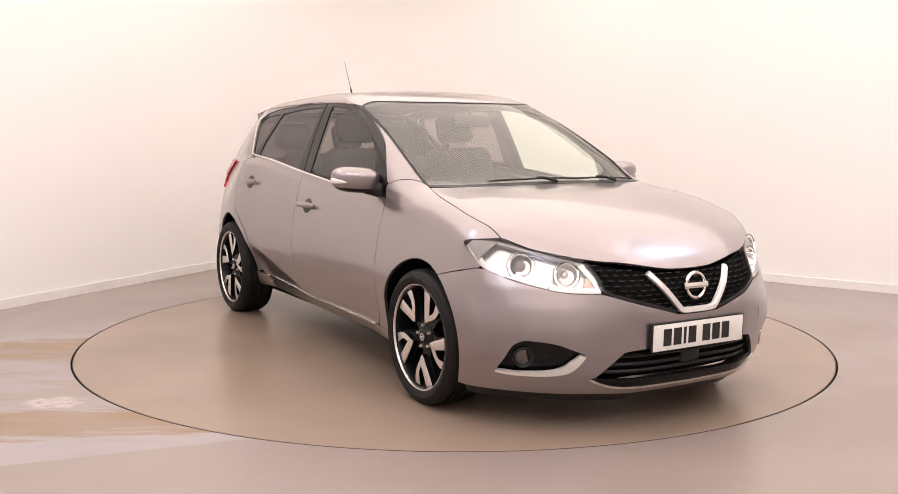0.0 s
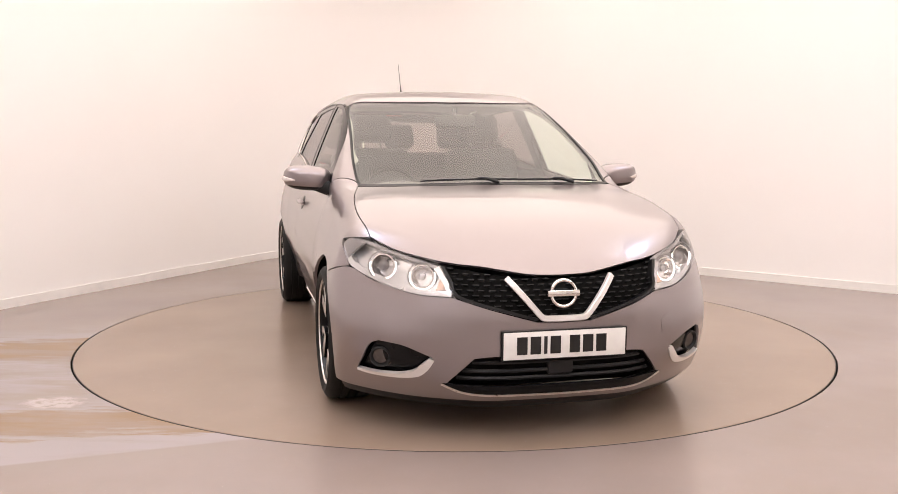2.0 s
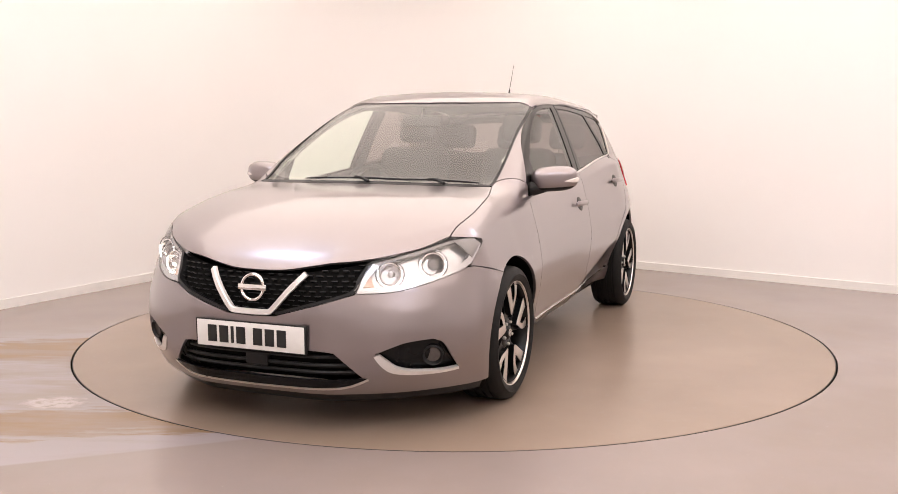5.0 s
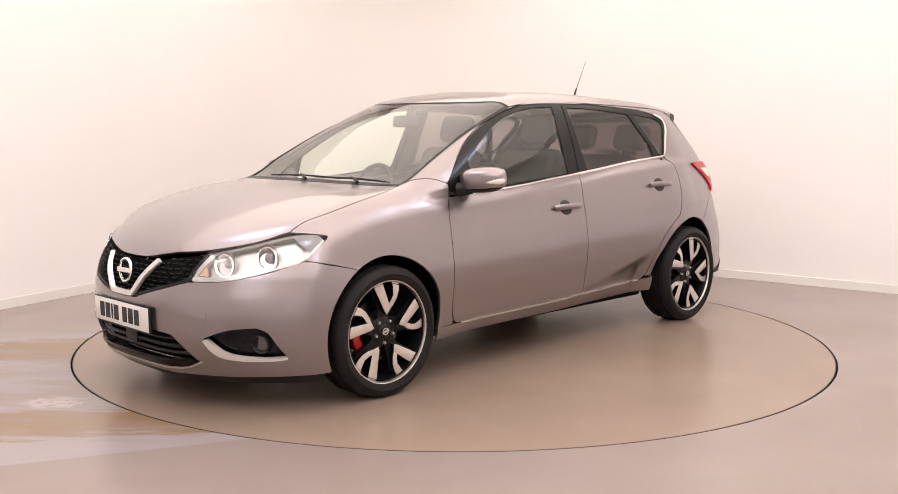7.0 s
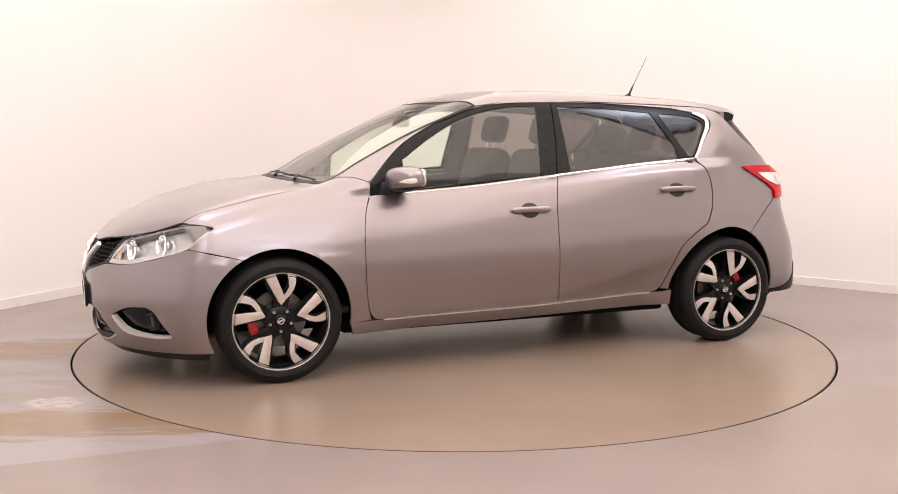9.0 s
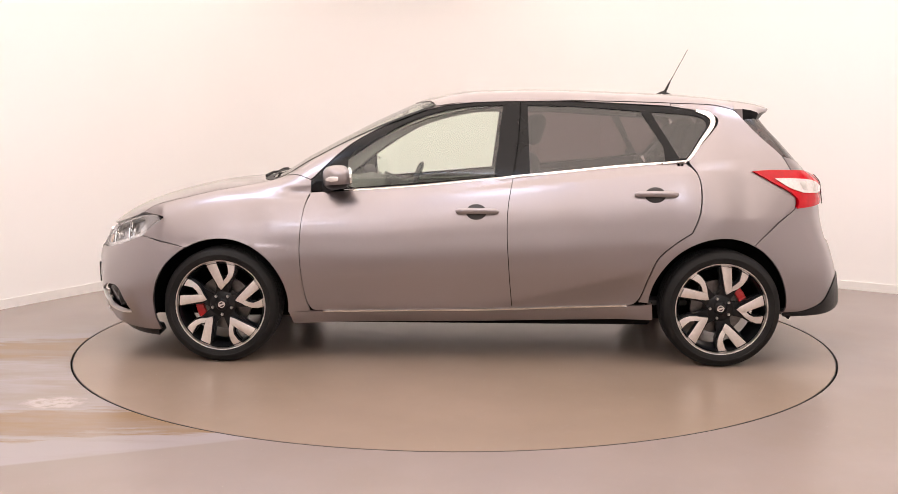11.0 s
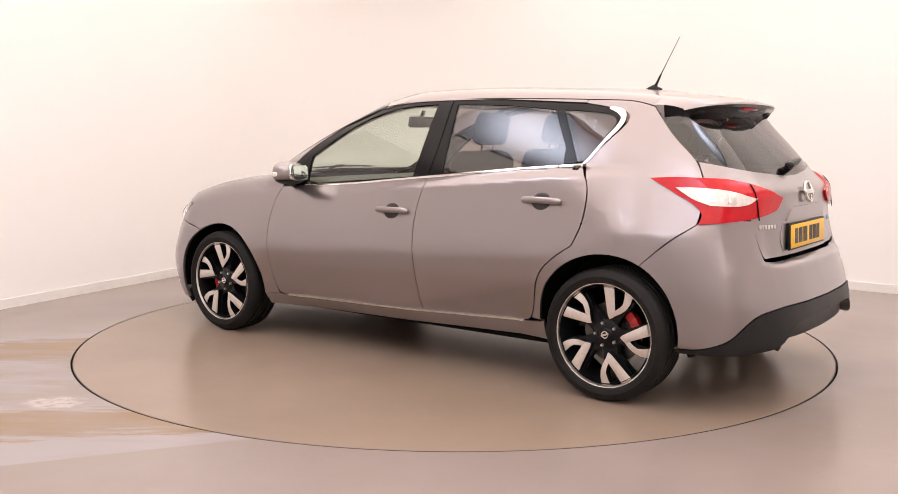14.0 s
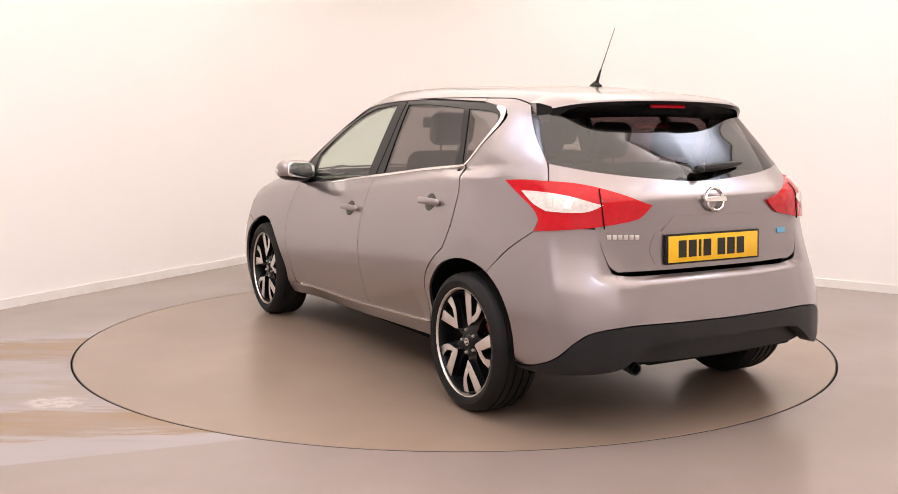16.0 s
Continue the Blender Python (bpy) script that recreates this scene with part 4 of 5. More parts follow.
def side_glass(sd):
    P = lambda x, z: (x, 0.75, z)
    b = lambda x: float(BELT(x)) + 0.012
    h1 = loop([P(0.665, b(0.665)), P(0.665, 1.11)], [P(0.665, 1.11), P(0.5, 1.222), P(0.349, 1.305), P(0.19, 1.362), P(0.03, 1.393), P(-0.18, 1.405)],
              [P(-0.18, 1.405), P(-0.132, b(-0.132))], [P(-0.132, b(-0.132)), P(0.665, b(0.665))])
    h2 = loop([P(-0.325, b(-0.325)), P(-0.315, 1.402)], [P(-0.315, 1.402), P(-0.6, 1.395), P(-0.93, 1.370)], [P(-0.93, 1.370), P(-1.045, 1.18)],
              [P(-1.045, 1.18), P(-1.052, b(-1.052))], [P(-1.052, b(-1.052)), P(-0.325, b(-0.325))])
    h3 = loop([P(-0.985, 1.367), P(-1.13, 1.357), P(-1.255, 1.340), P(-1.297, 1.300), P(-1.25, 1.235), P(-1.165, 1.118)], [P(-1.165, 1.118), P(-1.128, 1.115)], [P(-1.128, 1.115), P(-0.985, 1.367)])
    belt = [P(x, float(BELT(x)) + 0.002) for x in (0.90, 0.6, 0.3, 0.0, -0.4, -0.8, -1.165)]
    frame_outline = loop(belt, [P(x, z) for x, y, z in WINDOW_CORNER[::-1]], [P(x, z - 0.004) for x, y, z in RAIL] + [P(0.90, 0.943)])
    panel("window_surround", frame_outline, M_GLOSSBLACK, car, side=sd, holes=[h1, h2, h3], off=-0.004, gap=0.0005, thick=0.02, label="gloss black window frame and door pillars")
    for name, h, m in (("front_door_window", h1, M_GLASS), ("rear_door_window", h2, M_PRIVACY), ("quarter_window", h3, M_PRIVACY)):
        g = panel(name, h, m, car, side=sd, off=-0.008, gap=-0.003, thick=0)
        g.visible_shadow = False
    # dark line between the doors' frames, and the bar before the quarter light
    strip("door_seal", [P(-0.235, b(-0.235)), P(-0.262, 1.2), P(-0.278, 1.425)], 0.006, M_VOID, car, side=sd, off=-0.003, thick=0.002)
    strip("belt_moulding", [(0.68, Y, float(BELT(0.68)) + 0.001)] + [(x, Y, float(BELT(x)) + 0.002) for x in (0.3, 0.0, -0.4, -0.8, -1.12)] + [P(-1.172, 1.108), P(-1.250, 1.205), P(-1.332, 1.298), P(-1.325, 1.347), P(-1.24, 1.372)],
          0.017, M_CHROME, car, side=sd, off=0.003, thick=0.008, label="chrome moulding along the window line",
          widths=[0.010, 0.010, 0.011, 0.011, 0.011, 0.012, 0.012, 0.015, 0.023, 0.032, 0.010])


for sd in (1, -1):
    side_glass(sd)
    strip("windscreen_seal", [(1.10, 0.656, 0), (0.88, 0.656, 0), (0.6, 0.628, 0), (0.35, 0.608, 0), (0.20, 0.590, 0)], 0.013, M_BLACK, car, "top", off=0.0015, thick=0.006, side=sd)
for ob in car.children:
    if ob.name.startswith(("windscreen", "rear_screen")) and "pillar" not in ob.name:
        ob.visible_shadow = False


# ---- lamps, grille and front details ----
def frame_at(q, n, up=(0, 0, 1)):
    """A pose at q whose z points along n."""
    z = Vector(n).normalized()
    x = Vector(up).cross(z).normalized()
    y = z.cross(x)
    m = Matrix((x, y, z)).transposed().to_4x4()
    return Matrix.Translation(q) @ m


def on_form(p, off=0.0):
    q, n = lift([to_chart(p, "polar")], "polar", off)
    return Vector(q[0]), Vector(n[0])


def mirror_y(ob):
    """Mirrors a mesh part to the car's right flank."""
    me = ob.data
    me.transform(Matrix.Diagonal((1, -1, 1, 1)))
    me.flip_normals()
    return ob


def both_sides(make):
    for sd in (1, -1):
        obs = make()
        if sd < 0:
            for ob in obs:
                mirror_y(ob)


LID = [tuple(q) for q in lift(spline([(1.80, 0.722), (1.92, 0.631), (2.047, 0.476)], steps=6), "top")[0]]
HEAD = loop([(1.769, 0.785, 0.686), (1.726, 0.791, 0.732), (1.668, 0.803, 0.780)], [(1.668, 0.803, 0.780), (1.672, 0.797, 0.793), (1.69, 0.785, 0.799)],
            [(1.69, 0.785, 0.799), LID[0]], LID, [LID[-1], (2.095, 0.452, 0.66), (2.135, 0.428, 0.596)],
            [(2.135, 0.428, 0.596), (2.047, 0.574, 0.603), (1.899, 0.717, 0.645), (1.769, 0.785, 0.686)])


M_SMOKED = mat("smoked_grey_plastic", (0.22, 0.205, 0.205), 0.2, coat=0.6, vary=0.1, scale=40)


def headlamp():
    lamp_ob = panel("headlamp", HEAD, M_LENS, car, "polar", label="clear-lensed headlamp with chrome reflectors, lit", gap=-0.003, off=0.001, thick=0.0)
    lamp_ob.visible_shadow = False
    obs = [lamp_ob]
    obs.append(panel("housing", HEAD, M_REFLECTOR, lamp_ob, "polar", gap=-0.004, off=-0.040, thick=0.0))
    obs.append(strip("bezel", [(1.69, 0.785, 0.787), (1.80, 0.725, 0.787), (1.92, 0.635, 0.755), (2.045, 0.485, 0.708)], 0.012, M_SMOKED, lamp_ob, "polar", off=-0.006, thick=0.03))
    obs.append(strip("bezel", [(1.685, 0.80, 0.775), (1.735, 0.79, 0.730), (1.785, 0.78, 0.694), (1.90, 0.715, 0.657), (2.04, 0.58, 0.614), (2.125, 0.44, 0.607)], 0.022, M_REFLECTOR, lamp_ob, "polar", off=-0.006, thick=0.03))
    obs.append(strip("bezel", [(2.045, 0.485, 0.708), (2.088, 0.460, 0.66), (2.122, 0.438, 0.607)], 0.02, M_REFLECTOR, lamp_ob, "polar", off=-0.006, thick=0.03))
    # outer projector and inner reflector bowls, facing mostly forward
    for (bx, by, bz), r, inner in (((1.905, 0.690, 0.705), 0.046, True), ((2.03, 0.545, 0.672), 0.044, False)):
        q, n = on_form((bx, by, bz), -0.018)
        m = frame_at(q, n.lerp(Vector((1, 0.15, 0)), 0.75))
        bm = bmesh.new()
        lathe(bm, [(r + 0.006, -0.004), (r + 0.005, 0.004), (r, 0.004), (r * 0.93, -0.006), (r * 0.8, -0.018), (r * 0.62, -0.026)], m, 36, closed=False)
        obs.append(part("reflector_bowl", bm, M_CHROME, lamp_ob))
        bm = bmesh.new()
        if inner:
            lathe(bm, [(r * 0.62, -0.026), (r * 0.56, -0.018), (r * 0.5, -0.008), (r * 0.3, 0.0), (0.002, 0.003)], m, 28)
            obs.append(part("projector_lens", bm, M_SMOKED, lamp_ob, "dark glass projector lens"))
        else:
            lathe(bm, [(r * 0.62, -0.026), (0.018, -0.03), (0.012, -0.01), (0.002, -0.006)], m, 20)
            obs.append(part("bulb_cap", bm, M_REFLECTOR, lamp_ob))
        # dark rim round the bowl
        bm = bmesh.new()
        tube(bm, [m @ Vector(((r + 0.016) * math.cos(radians(a)), (r + 0.016) * math.sin(radians(a)), 0.003)) for a in range(0, 361, 10)], 0.0025, 6)
        obs.append(part("bowl_rim", bm, M_SMOKED, lamp_ob))
        # lit ring, open towards the middle
        bm = bmesh.new()
        pts = [m @ Vector(((r + 0.008) * math.cos(radians(a)), (r + 0.008) * math.sin(radians(a)), 0.006)) for a in range(-200, 21, 10)]
        tube(bm, pts, 0.0035, 6)
        obs.append(part("daytime_light", bm, M_DRL, lamp_ob, "lit white daytime light"))
    obs.append(panel("smoked_tip", loop([(1.69, 0.785, 0.796), (1.76, 0.745, 0.800), (1.80, 0.722, 0.795)], [(1.80, 0.722, 0.795), (1.765, 0.76, 0.75), (1.745, 0.785, 0.715)], [(1.745, 0.785, 0.715), (1.726, 0.791, 0.735), (1.675, 0.803, 0.778)], [(1.675, 0.803, 0.778), (1.69, 0.785, 0.796)]),
               M_SMOKED, lamp_ob, "polar", off=-0.003, thick=0.01, gap=0.003, step=0.012))
    obs.append(panel("indicator", loop([(2.085, 0.482, 0.665), (2.10, 0.465, 0.66), (2.118, 0.45, 0.625)], [(2.118, 0.45, 0.625), (2.085, 0.50, 0.622)], [(2.085, 0.50, 0.622), (2.085, 0.482, 0.665)]),
               M_AMBER, lamp_ob, "polar", off=-0.012, thick=0.01, gap=0, step=0.012))
    return obs


both_sides(headlamp)


def grille():
    area = loop([(2.178, 0.0, 0.672), (2.168, 0.15, 0.678), (2.122, 0.32, 0.70), (2.05, 0.472, 0.722)], [(2.05, 0.472, 0.722), (2.097, 0.448, 0.66), (2.138, 0.424, 0.594)],
                [(2.138, 0.424, 0.594), (2.18, 0.25, 0.543), (2.205, 0.11, 0.50)], [(2.205, 0.11, 0.50), (2.235, 0, 0.496)], [(2.235, 0, 0.496), (2.178, 0, 0.672)])
    g = panel("grille", area, M_VOID, car, both=True, off=-0.03, gap=-0.006, thick=0, label="black honeycomb grille", step=0.025)
    strip("grille_frame", [(2.205, 0.11, 0.507), (2.18, 0.25, 0.550), (2.138, 0.418, 0.601), (2.10, 0.442, 0.66), (2.055, 0.466, 0.714)], 0.012, M_BLACK, g, off=-0.002, thick=0.03)
    strip("grille_frame", [(2.205, 0.11, 0.507), (2.18, 0.25, 0.550), (2.138, 0.418, 0.601), (2.10, 0.442, 0.66), (2.055, 0.466, 0.714)], 0.012, M_BLACK, g, off=-0.002, thick=0.03, side=-1)
    # honeycomb: staggered rows of short bars joined by slanting webs
    poly = np.array([to_chart(p, "side") for p in area])
    bm = bmesh.new()
    for r in range(14):
        z = 0.507 + r * 0.0205
        for c in range(60):
            s = 1.88 + c * 0.0300 + (r % 2) * 0.0150
            if s > FAN + FAN_LEN - 0.004:
                break
            quad = [(s - 0.0085, z - 0.0018), (s + 0.0085, z - 0.0018), (s + 0.0085, z + 0.0018), (s - 0.0085, z + 0.0018)]
            if not inside_poly(np.array(quad), poly).all():
                continue
            p, n = lift(quad, "side", -0.012)
            lo = p - n * 0.012
            for my in (1, -1):
                f = np.array([1, my, 1])
                v = [bm.verts.new(k * f) for k in (*p, *lo)]
                for idx in ((0, 1, 2, 3), (0, 1, 5, 4), (1, 2, 6, 5), (2, 3, 7, 6), (3, 0, 4, 7)):
                    bm.faces.new([v[i] for i in idx])
    part("honeycomb", bm, M_GRILLBAR, g, angle=20)
    # chrome V
    bm = bmesh.new()
    pts = [(2.152, 0.228, 0.672), (2.185, 0.165, 0.598), (2.222, 0.104, 0.526), (2.238, 0.082, 0.513), (2.243, 0.04, 0.511), (2.243, 0.0, 0.511)]
    path = [Vector(p) for p in pts] + [Vector((x, -y, z)) for x, y, z in pts[-2::-1]]
    path = [Vector(q) for q in spline([tuple(p) for p in path], steps=5)]
    for i in range(len(path)):
        path[i].x = surf(path[i].x, path[i].z, 0.003, max(abs(path[i].y), 1e-4))[0].x
    rings = []
    for i, q in enumerate(path):
        d = (path[min(i + 1, len(path) - 1)] - path[max(i - 1, 0)]).normalized()
        out = Vector((1, 0.25 * (1 if q.y > 0 else -1) * min(1, abs(q.y) * 8), 0.1)).normalized()
        a = d.cross(out).normalized()
        w = 0.0125
        rings.append([bm.verts.new(q + a * dx * w + out * dz) for dx, dz in ((-1, -0.014), (-1, 0.001), (-0.75, 0.007), (0.75, 0.007), (1, 0.001), (1, -0.014))])
    for a, c in zip(rings, rings[1:]):
        for i in range(5):
            bm.faces.new((a[i], a[i + 1], c[i + 1], c[i]))
    bm.faces.new(rings[0])
    bm.faces.new(rings[-1])
    part("chrome_v", bm, M_SILVER, g, "bright silver V across the grille", angle=25)
    emblem(g, frame_at((2.206, 0, 0.609), (1, 0, 0.08)), 0.061)


def emblem(parent, m, r):
    """Plain ring with a bar across it."""
    bm = bmesh.new()
    n, k = 40, 8
    rows = []
    for i in range(n):
        a = 2 * math.pi * i / n
        rows.append([bm.verts.new(m @ Vector(((r - r * 0.13 + r * 0.13 * math.cos(b)) * math.cos(a), (r - r * 0.13 + r * 0.13 * math.cos(b)) * math.sin(a), 0.012 + 0.009 * math.sin(b)))) for b in (2 * math.pi * j / k for j in range(k))])
    for i in range(n):
        for j in range(k):
            bm.faces.new((rows[i][j], rows[(i + 1) % n][j], rows[(i + 1) % n][(j + 1) % k], rows[i][(j + 1) % k]))
    box(bm, (r * 2.25, r * 0.42, 0.014), m @ pose(0, 0, 0.016), 0.004)
    e = part("emblem", bm, M_CHROME, parent, "chrome ring emblem with a bar")
    return e


M_GRILLBAR = mat("grille_bar_black", (0.02, 0.02, 0.021), 0.5, ior=1.3, coat=0.0, vary=0.1, scale=20)
grille()


def number_plate(m, face, back, rim=0.026):
    """Plate in the plane of m (z outwards): surround, face, and plain bars for the characters."""
    bm = bmesh.new()
    box(bm, (0.519 + rim, 0.102 + rim, 0.012), m, 0.004)
    box(bm, (0.50, 0.10, 0.04), m @ pose(0, 0, -0.02), 0.006)
    p = part("number_plate", bm, M_BLACK, car, back)
    bm = bmesh.new()
    box(bm, (0.520, 0.111, 0.004), m @ pose(0, 0, 0.0065), 0.001)
    part("plate_face", bm, face, p)
    x = -0.205
    for i in range(7):
        wide = 0.014 if i == 2 else 0.044
        bm = bmesh.new()
        box(bm, (wide, 0.072, 0.0016), m @ pose(x + wide / 2, 0, 0.0092))
        part("character_bar", bm, M_INK, p)
        x += wide + (0.038 if i == 3 else 0.013)


def tow_cover():
    sq = loop([(2.115, 0.440, 0.470), (2.105, 0.48, 0.490), (2.09, 0.515, 0.487)], [(2.09, 0.515, 0.487), (2.088, 0.52, 0.455), (2.095, 0.505, 0.425)], [(2.095, 0.505, 0.425), (2.12, 0.45, 0.415)], [(2.12, 0.45, 0.415), (2.115, 0.44, 0.47)])
    panel("tow_eye_cover", sq, M_PAINT, car, off=0.0012, thick=0.0016, gap=0, step=0.012)


tow_cover()
number_plate(frame_at((2.244, 0, 0.408), (1, 0, -0.02)), M_PLATEW, "white number plate in a black surround", 0.018)
number_plate(frame_at((-1.998, 0, 0.768), (-1, 0, 0.04)), M_PLATEY, "yellow number plate in a black surround")


def low_front():
    area = loop([(2.238, 0.0, 0.366), (2.22, 0.27, 0.366), (2.19, 0.365, 0.356)], [(2.19, 0.365, 0.356), (2.16, 0.435, 0.28), (2.14, 0.48, 0.231)],
                [(2.14, 0.48, 0.231), (2.18, 0.3, 0.218), (2.215, 0.0, 0.211)], [(2.215, 0, 0.211), (2.238, 0, 0.366)])
    g = panel("lower_grille", area, M_VOID, car, both=True, off=-0.055, gap=-0.01, thick=0, label="black slatted lower grille")
    for z, wy in ((0.325, 0.375), (0.285, 0.41), (0.25, 0.43)):
        bm = bmesh.new()
        path = []
        for yy in np.linspace(-wy, wy, 25):
            q, n = on_form((float(NOSE(z)) - float(NOSE_SWEEP(abs(yy))), abs(yy), z), -0.035)
            path.append((q.x, math.copysign(q.y, yy), q.z))
        tube(bm, path, 0.009, 6)
        part("slat", bm, M_BLACK, g)
    bm = bmesh.new()
    box(bm, (0.03, 0.11, 0.075), pose(2.19, 0.0, 0.31), 0.01)
    part("sensor_box", bm, M_BLACK, g)
    # black shelf, silver line and the black lip under it
    panel("grille_shelf", loop([(2.215, 0, 0.234), (2.18, 0.3, 0.237), (2.105, 0.472, 0.240)], [(2.105, 0.472, 0.240), (2.13, 0.40, 0.208), (2.16, 0.3, 0.197), (2.19, 0, 0.193)], [(2.19, 0, 0.193), (2.215, 0, 0.234)]),
          M_GLOSSBLACK, g, both=True, off=0.003, thick=0.006, gap=0, step=0.02)
    for sd in (1, -1):
        strip("silver_line", [(2.187, 0.0, 0.190), (2.16, 0.3, 0.194), (2.13, 0.40, 0.204), (2.105, 0.475, 0.236)], 0.009, M_SATIN, g, off=0.0045, thick=0.005, side=sd)
    panel("front_lip", loop([(2.15, 0, 0.166), (2.10, 0.35, 0.166), (2.02, 0.55, 0.166), (1.93, 0.70, 0.171), (1.70, 0.83, 0.179)], [(1.70, 0.83, 0.179), (1.71, 0.83, 0.135)],
          [(1.71, 0.83, 0.135), (1.93, 0.70, 0.122), (2.10, 0.35, 0.112), (2.15, 0, 0.11)], [(2.15, 0, 0.11), (2.15, 0, 0.166)]), M_BLACK, car, both=True, off=-0.012, thick=0.06, gap=-0.002, label="black plastic lip under the front bumper")


low_front()


def fog_unit():
    fog = loop(*FOG)
    pod = panel("fog_lamp_pod", fog, M_GLOSSBLACK, car, off=-0.032, gap=-0.01, thick=0, label="gloss black recess with a round fog lamp")
    q, n = on_form((1.945, 0.70, 0.325), -0.030)
    m = frame_at(q, n.lerp(Vector((1, 0, 0)), 0.5))
    obs = [pod]
    bm = bmesh.new()
    lathe(bm, [(0.046, -0.01), (0.045, 0.014), (0.040, 0.017), (0.033, 0.010), (0.030, 0.0)], m, 32, closed=False)
    obs.append(part("fog_lamp_ring", bm, M_BLACK, pod))
    bm = bmesh.new()
    lathe(bm, [(0.031, 0.004), (0.025, -0.010), (0.014, -0.018), (0.011, -0.004), (0.002, -0.001)], m, 28)
    obs.append(part("fog_lamp", bm, M_DISC_STEEL, pod, "round fog lamp reflector"))
    obs.append(strip("chrome_trim", [(1.85, 0.762, 0.262), (1.92, 0.715, 0.255), (2.01, 0.63, 0.259), (2.06, 0.572, 0.275), (2.083, 0.54, 0.304), (2.098, 0.508, 0.342)], 0.02, M_SILVER, pod, off=0.004, thick=0.02,
                     label="chrome strip under the fog lamp", widths=[0.010, 0.013, 0.018, 0.027, 0.027, 0.016]))
    return obs


both_sides(fog_unit)


def cowl():
    panel("windscreen_cowl", loop([(1.222, 0.0, 0), (1.212, 0.25, 0), (1.168, 0.5, 0), (1.107, 0.655, 0)], [(1.107, 0.655, 0), (1.075, 0.652, 0)],
          [(1.075, 0.652, 0), (1.125, 0.5, 0), (1.165, 0.25, 0), (1.175, 0.0, 0)], [(1.175, 0, 0), (1.222, 0, 0)]), M_BLACK, car, "top", both=True, off=0.001, gap=0, step=0.02)
    for (y0, y1) in ((-0.36, 0.28), (0.12, 0.60)):
        bm = bmesh.new()
        path = []
        for t in np.linspace(0, 1, 14):
            yy = y0 + (y1 - y0) * t
            xx = 1.175 - 0.2 * yy * yy * 0.9 - 0.012 - 0.012 * math.sin(math.pi * t)
            q, n = lift([(xx, abs(yy))], "top", 0.009)
            path.append((q[0][0], yy, q[0][2]))
        tube(bm, path, [0.003] + [0.005] * 12 + [0.003], 6)
        mid = path[6]
        tube(bm, [(mid[0] + 0.045, mid[1] + 0.10, mid[2] - 0.014), (mid[0] + 0.02, mid[1] + 0.04, mid[2] + 0.004), (mid[0], mid[1], mid[2] + 0.006)], [0.009, 0.008, 0.006], 8)
        part("wiper", bm, M_BLACK, car, "black windscreen wiper")


cowl()


# ---- side details ----
def superellipsoid(bm, m, a, b, c, e1=0.6, e2=0.6, nu=20, nv=14, lo=-1.0, hi=1.0):
    f = lambda w, e: math.copysign(abs(w) ** e, w)
    rows = []
    for j in range(nv + 1):
        v = math.asin(max(-1, min(1, lo + (hi - lo) * j / nv)))
        rows.append([bm.verts.new(m @ Vector((a * f(math.cos(v), e1) * f(math.cos(u), e2), b * f(math.cos(v), e1) * f(math.sin(u), e2), c * f(math.sin(v), e1)))) for u in (2 * math.pi * i / nu for i in range(nu))])
    for p, q in zip(rows, rows[1:]):
        for i in range(nu):
            bm.faces.new((p[i], p[(i + 1) % nu], q[(i + 1) % nu], q[i]))
    for r in (rows[0], rows[-1]):
        bm.faces.new(r)
    bmesh.ops.remove_doubles(bm, verts=bm.verts, dist=1e-5)


def door_mirror():
    m = pose(0.708, 0.876, 1.012, 4, 3, 15)
    bm = bmesh.new()
    superellipsoid(bm, m, 0.070, 0.124, 0.066, 0.72, 0.72, 32, 20, lo=-0.5, hi=1.0)
    cap = part("door_mirror", bm, M_PAINT, car, "painted door mirror with black base", angle=60)
    obs = [cap]
    bm = bmesh.new()
    superellipsoid(bm, m, 0.068, 0.121, 0.065, 0.72, 0.72, 32, 12, lo=-1.0, hi=-0.5)
    obs.append(part("mirror_base", bm, M_BLACK, cap))
    bm = bmesh.new()
    superellipsoid(bm, m @ pose(-0.064, 0, 0.002), 0.012, 0.100, 0.050, 0.5, 0.5, 20, 8)
    obs.append(part("mirror_glass", bm, M_MIRROR, cap))
    bm = bmesh.new()
    tube(bm, [m @ Vector((0.0685 * math.cos(t) ** 0.72, 0.1225 * math.sin(t) ** 0.72, -0.010)) for t in (radians(d) for d in range(18, 89, 7))], [0.003, 0.006, 0.008, 0.010, 0.012, 0.013, 0.014, 0.014, 0.014, 0.013, 0.010], 8, 0.6)
    obs.append(part("indicator", bm, M_TAILCLEAR, cap, "clear indicator strip on the mirror"))
    bm = bmesh.new()
    tube(bm, [(0.80, 0.735, 0.955), (0.77, 0.785, 0.960), (0.730, 0.835, 0.970)], [0.045, 0.036, 0.028], 10, 0.6)
    obs.append(part("mirror_arm", bm, M_BLACK, cap))
    return obs


both_sides(door_mirror)


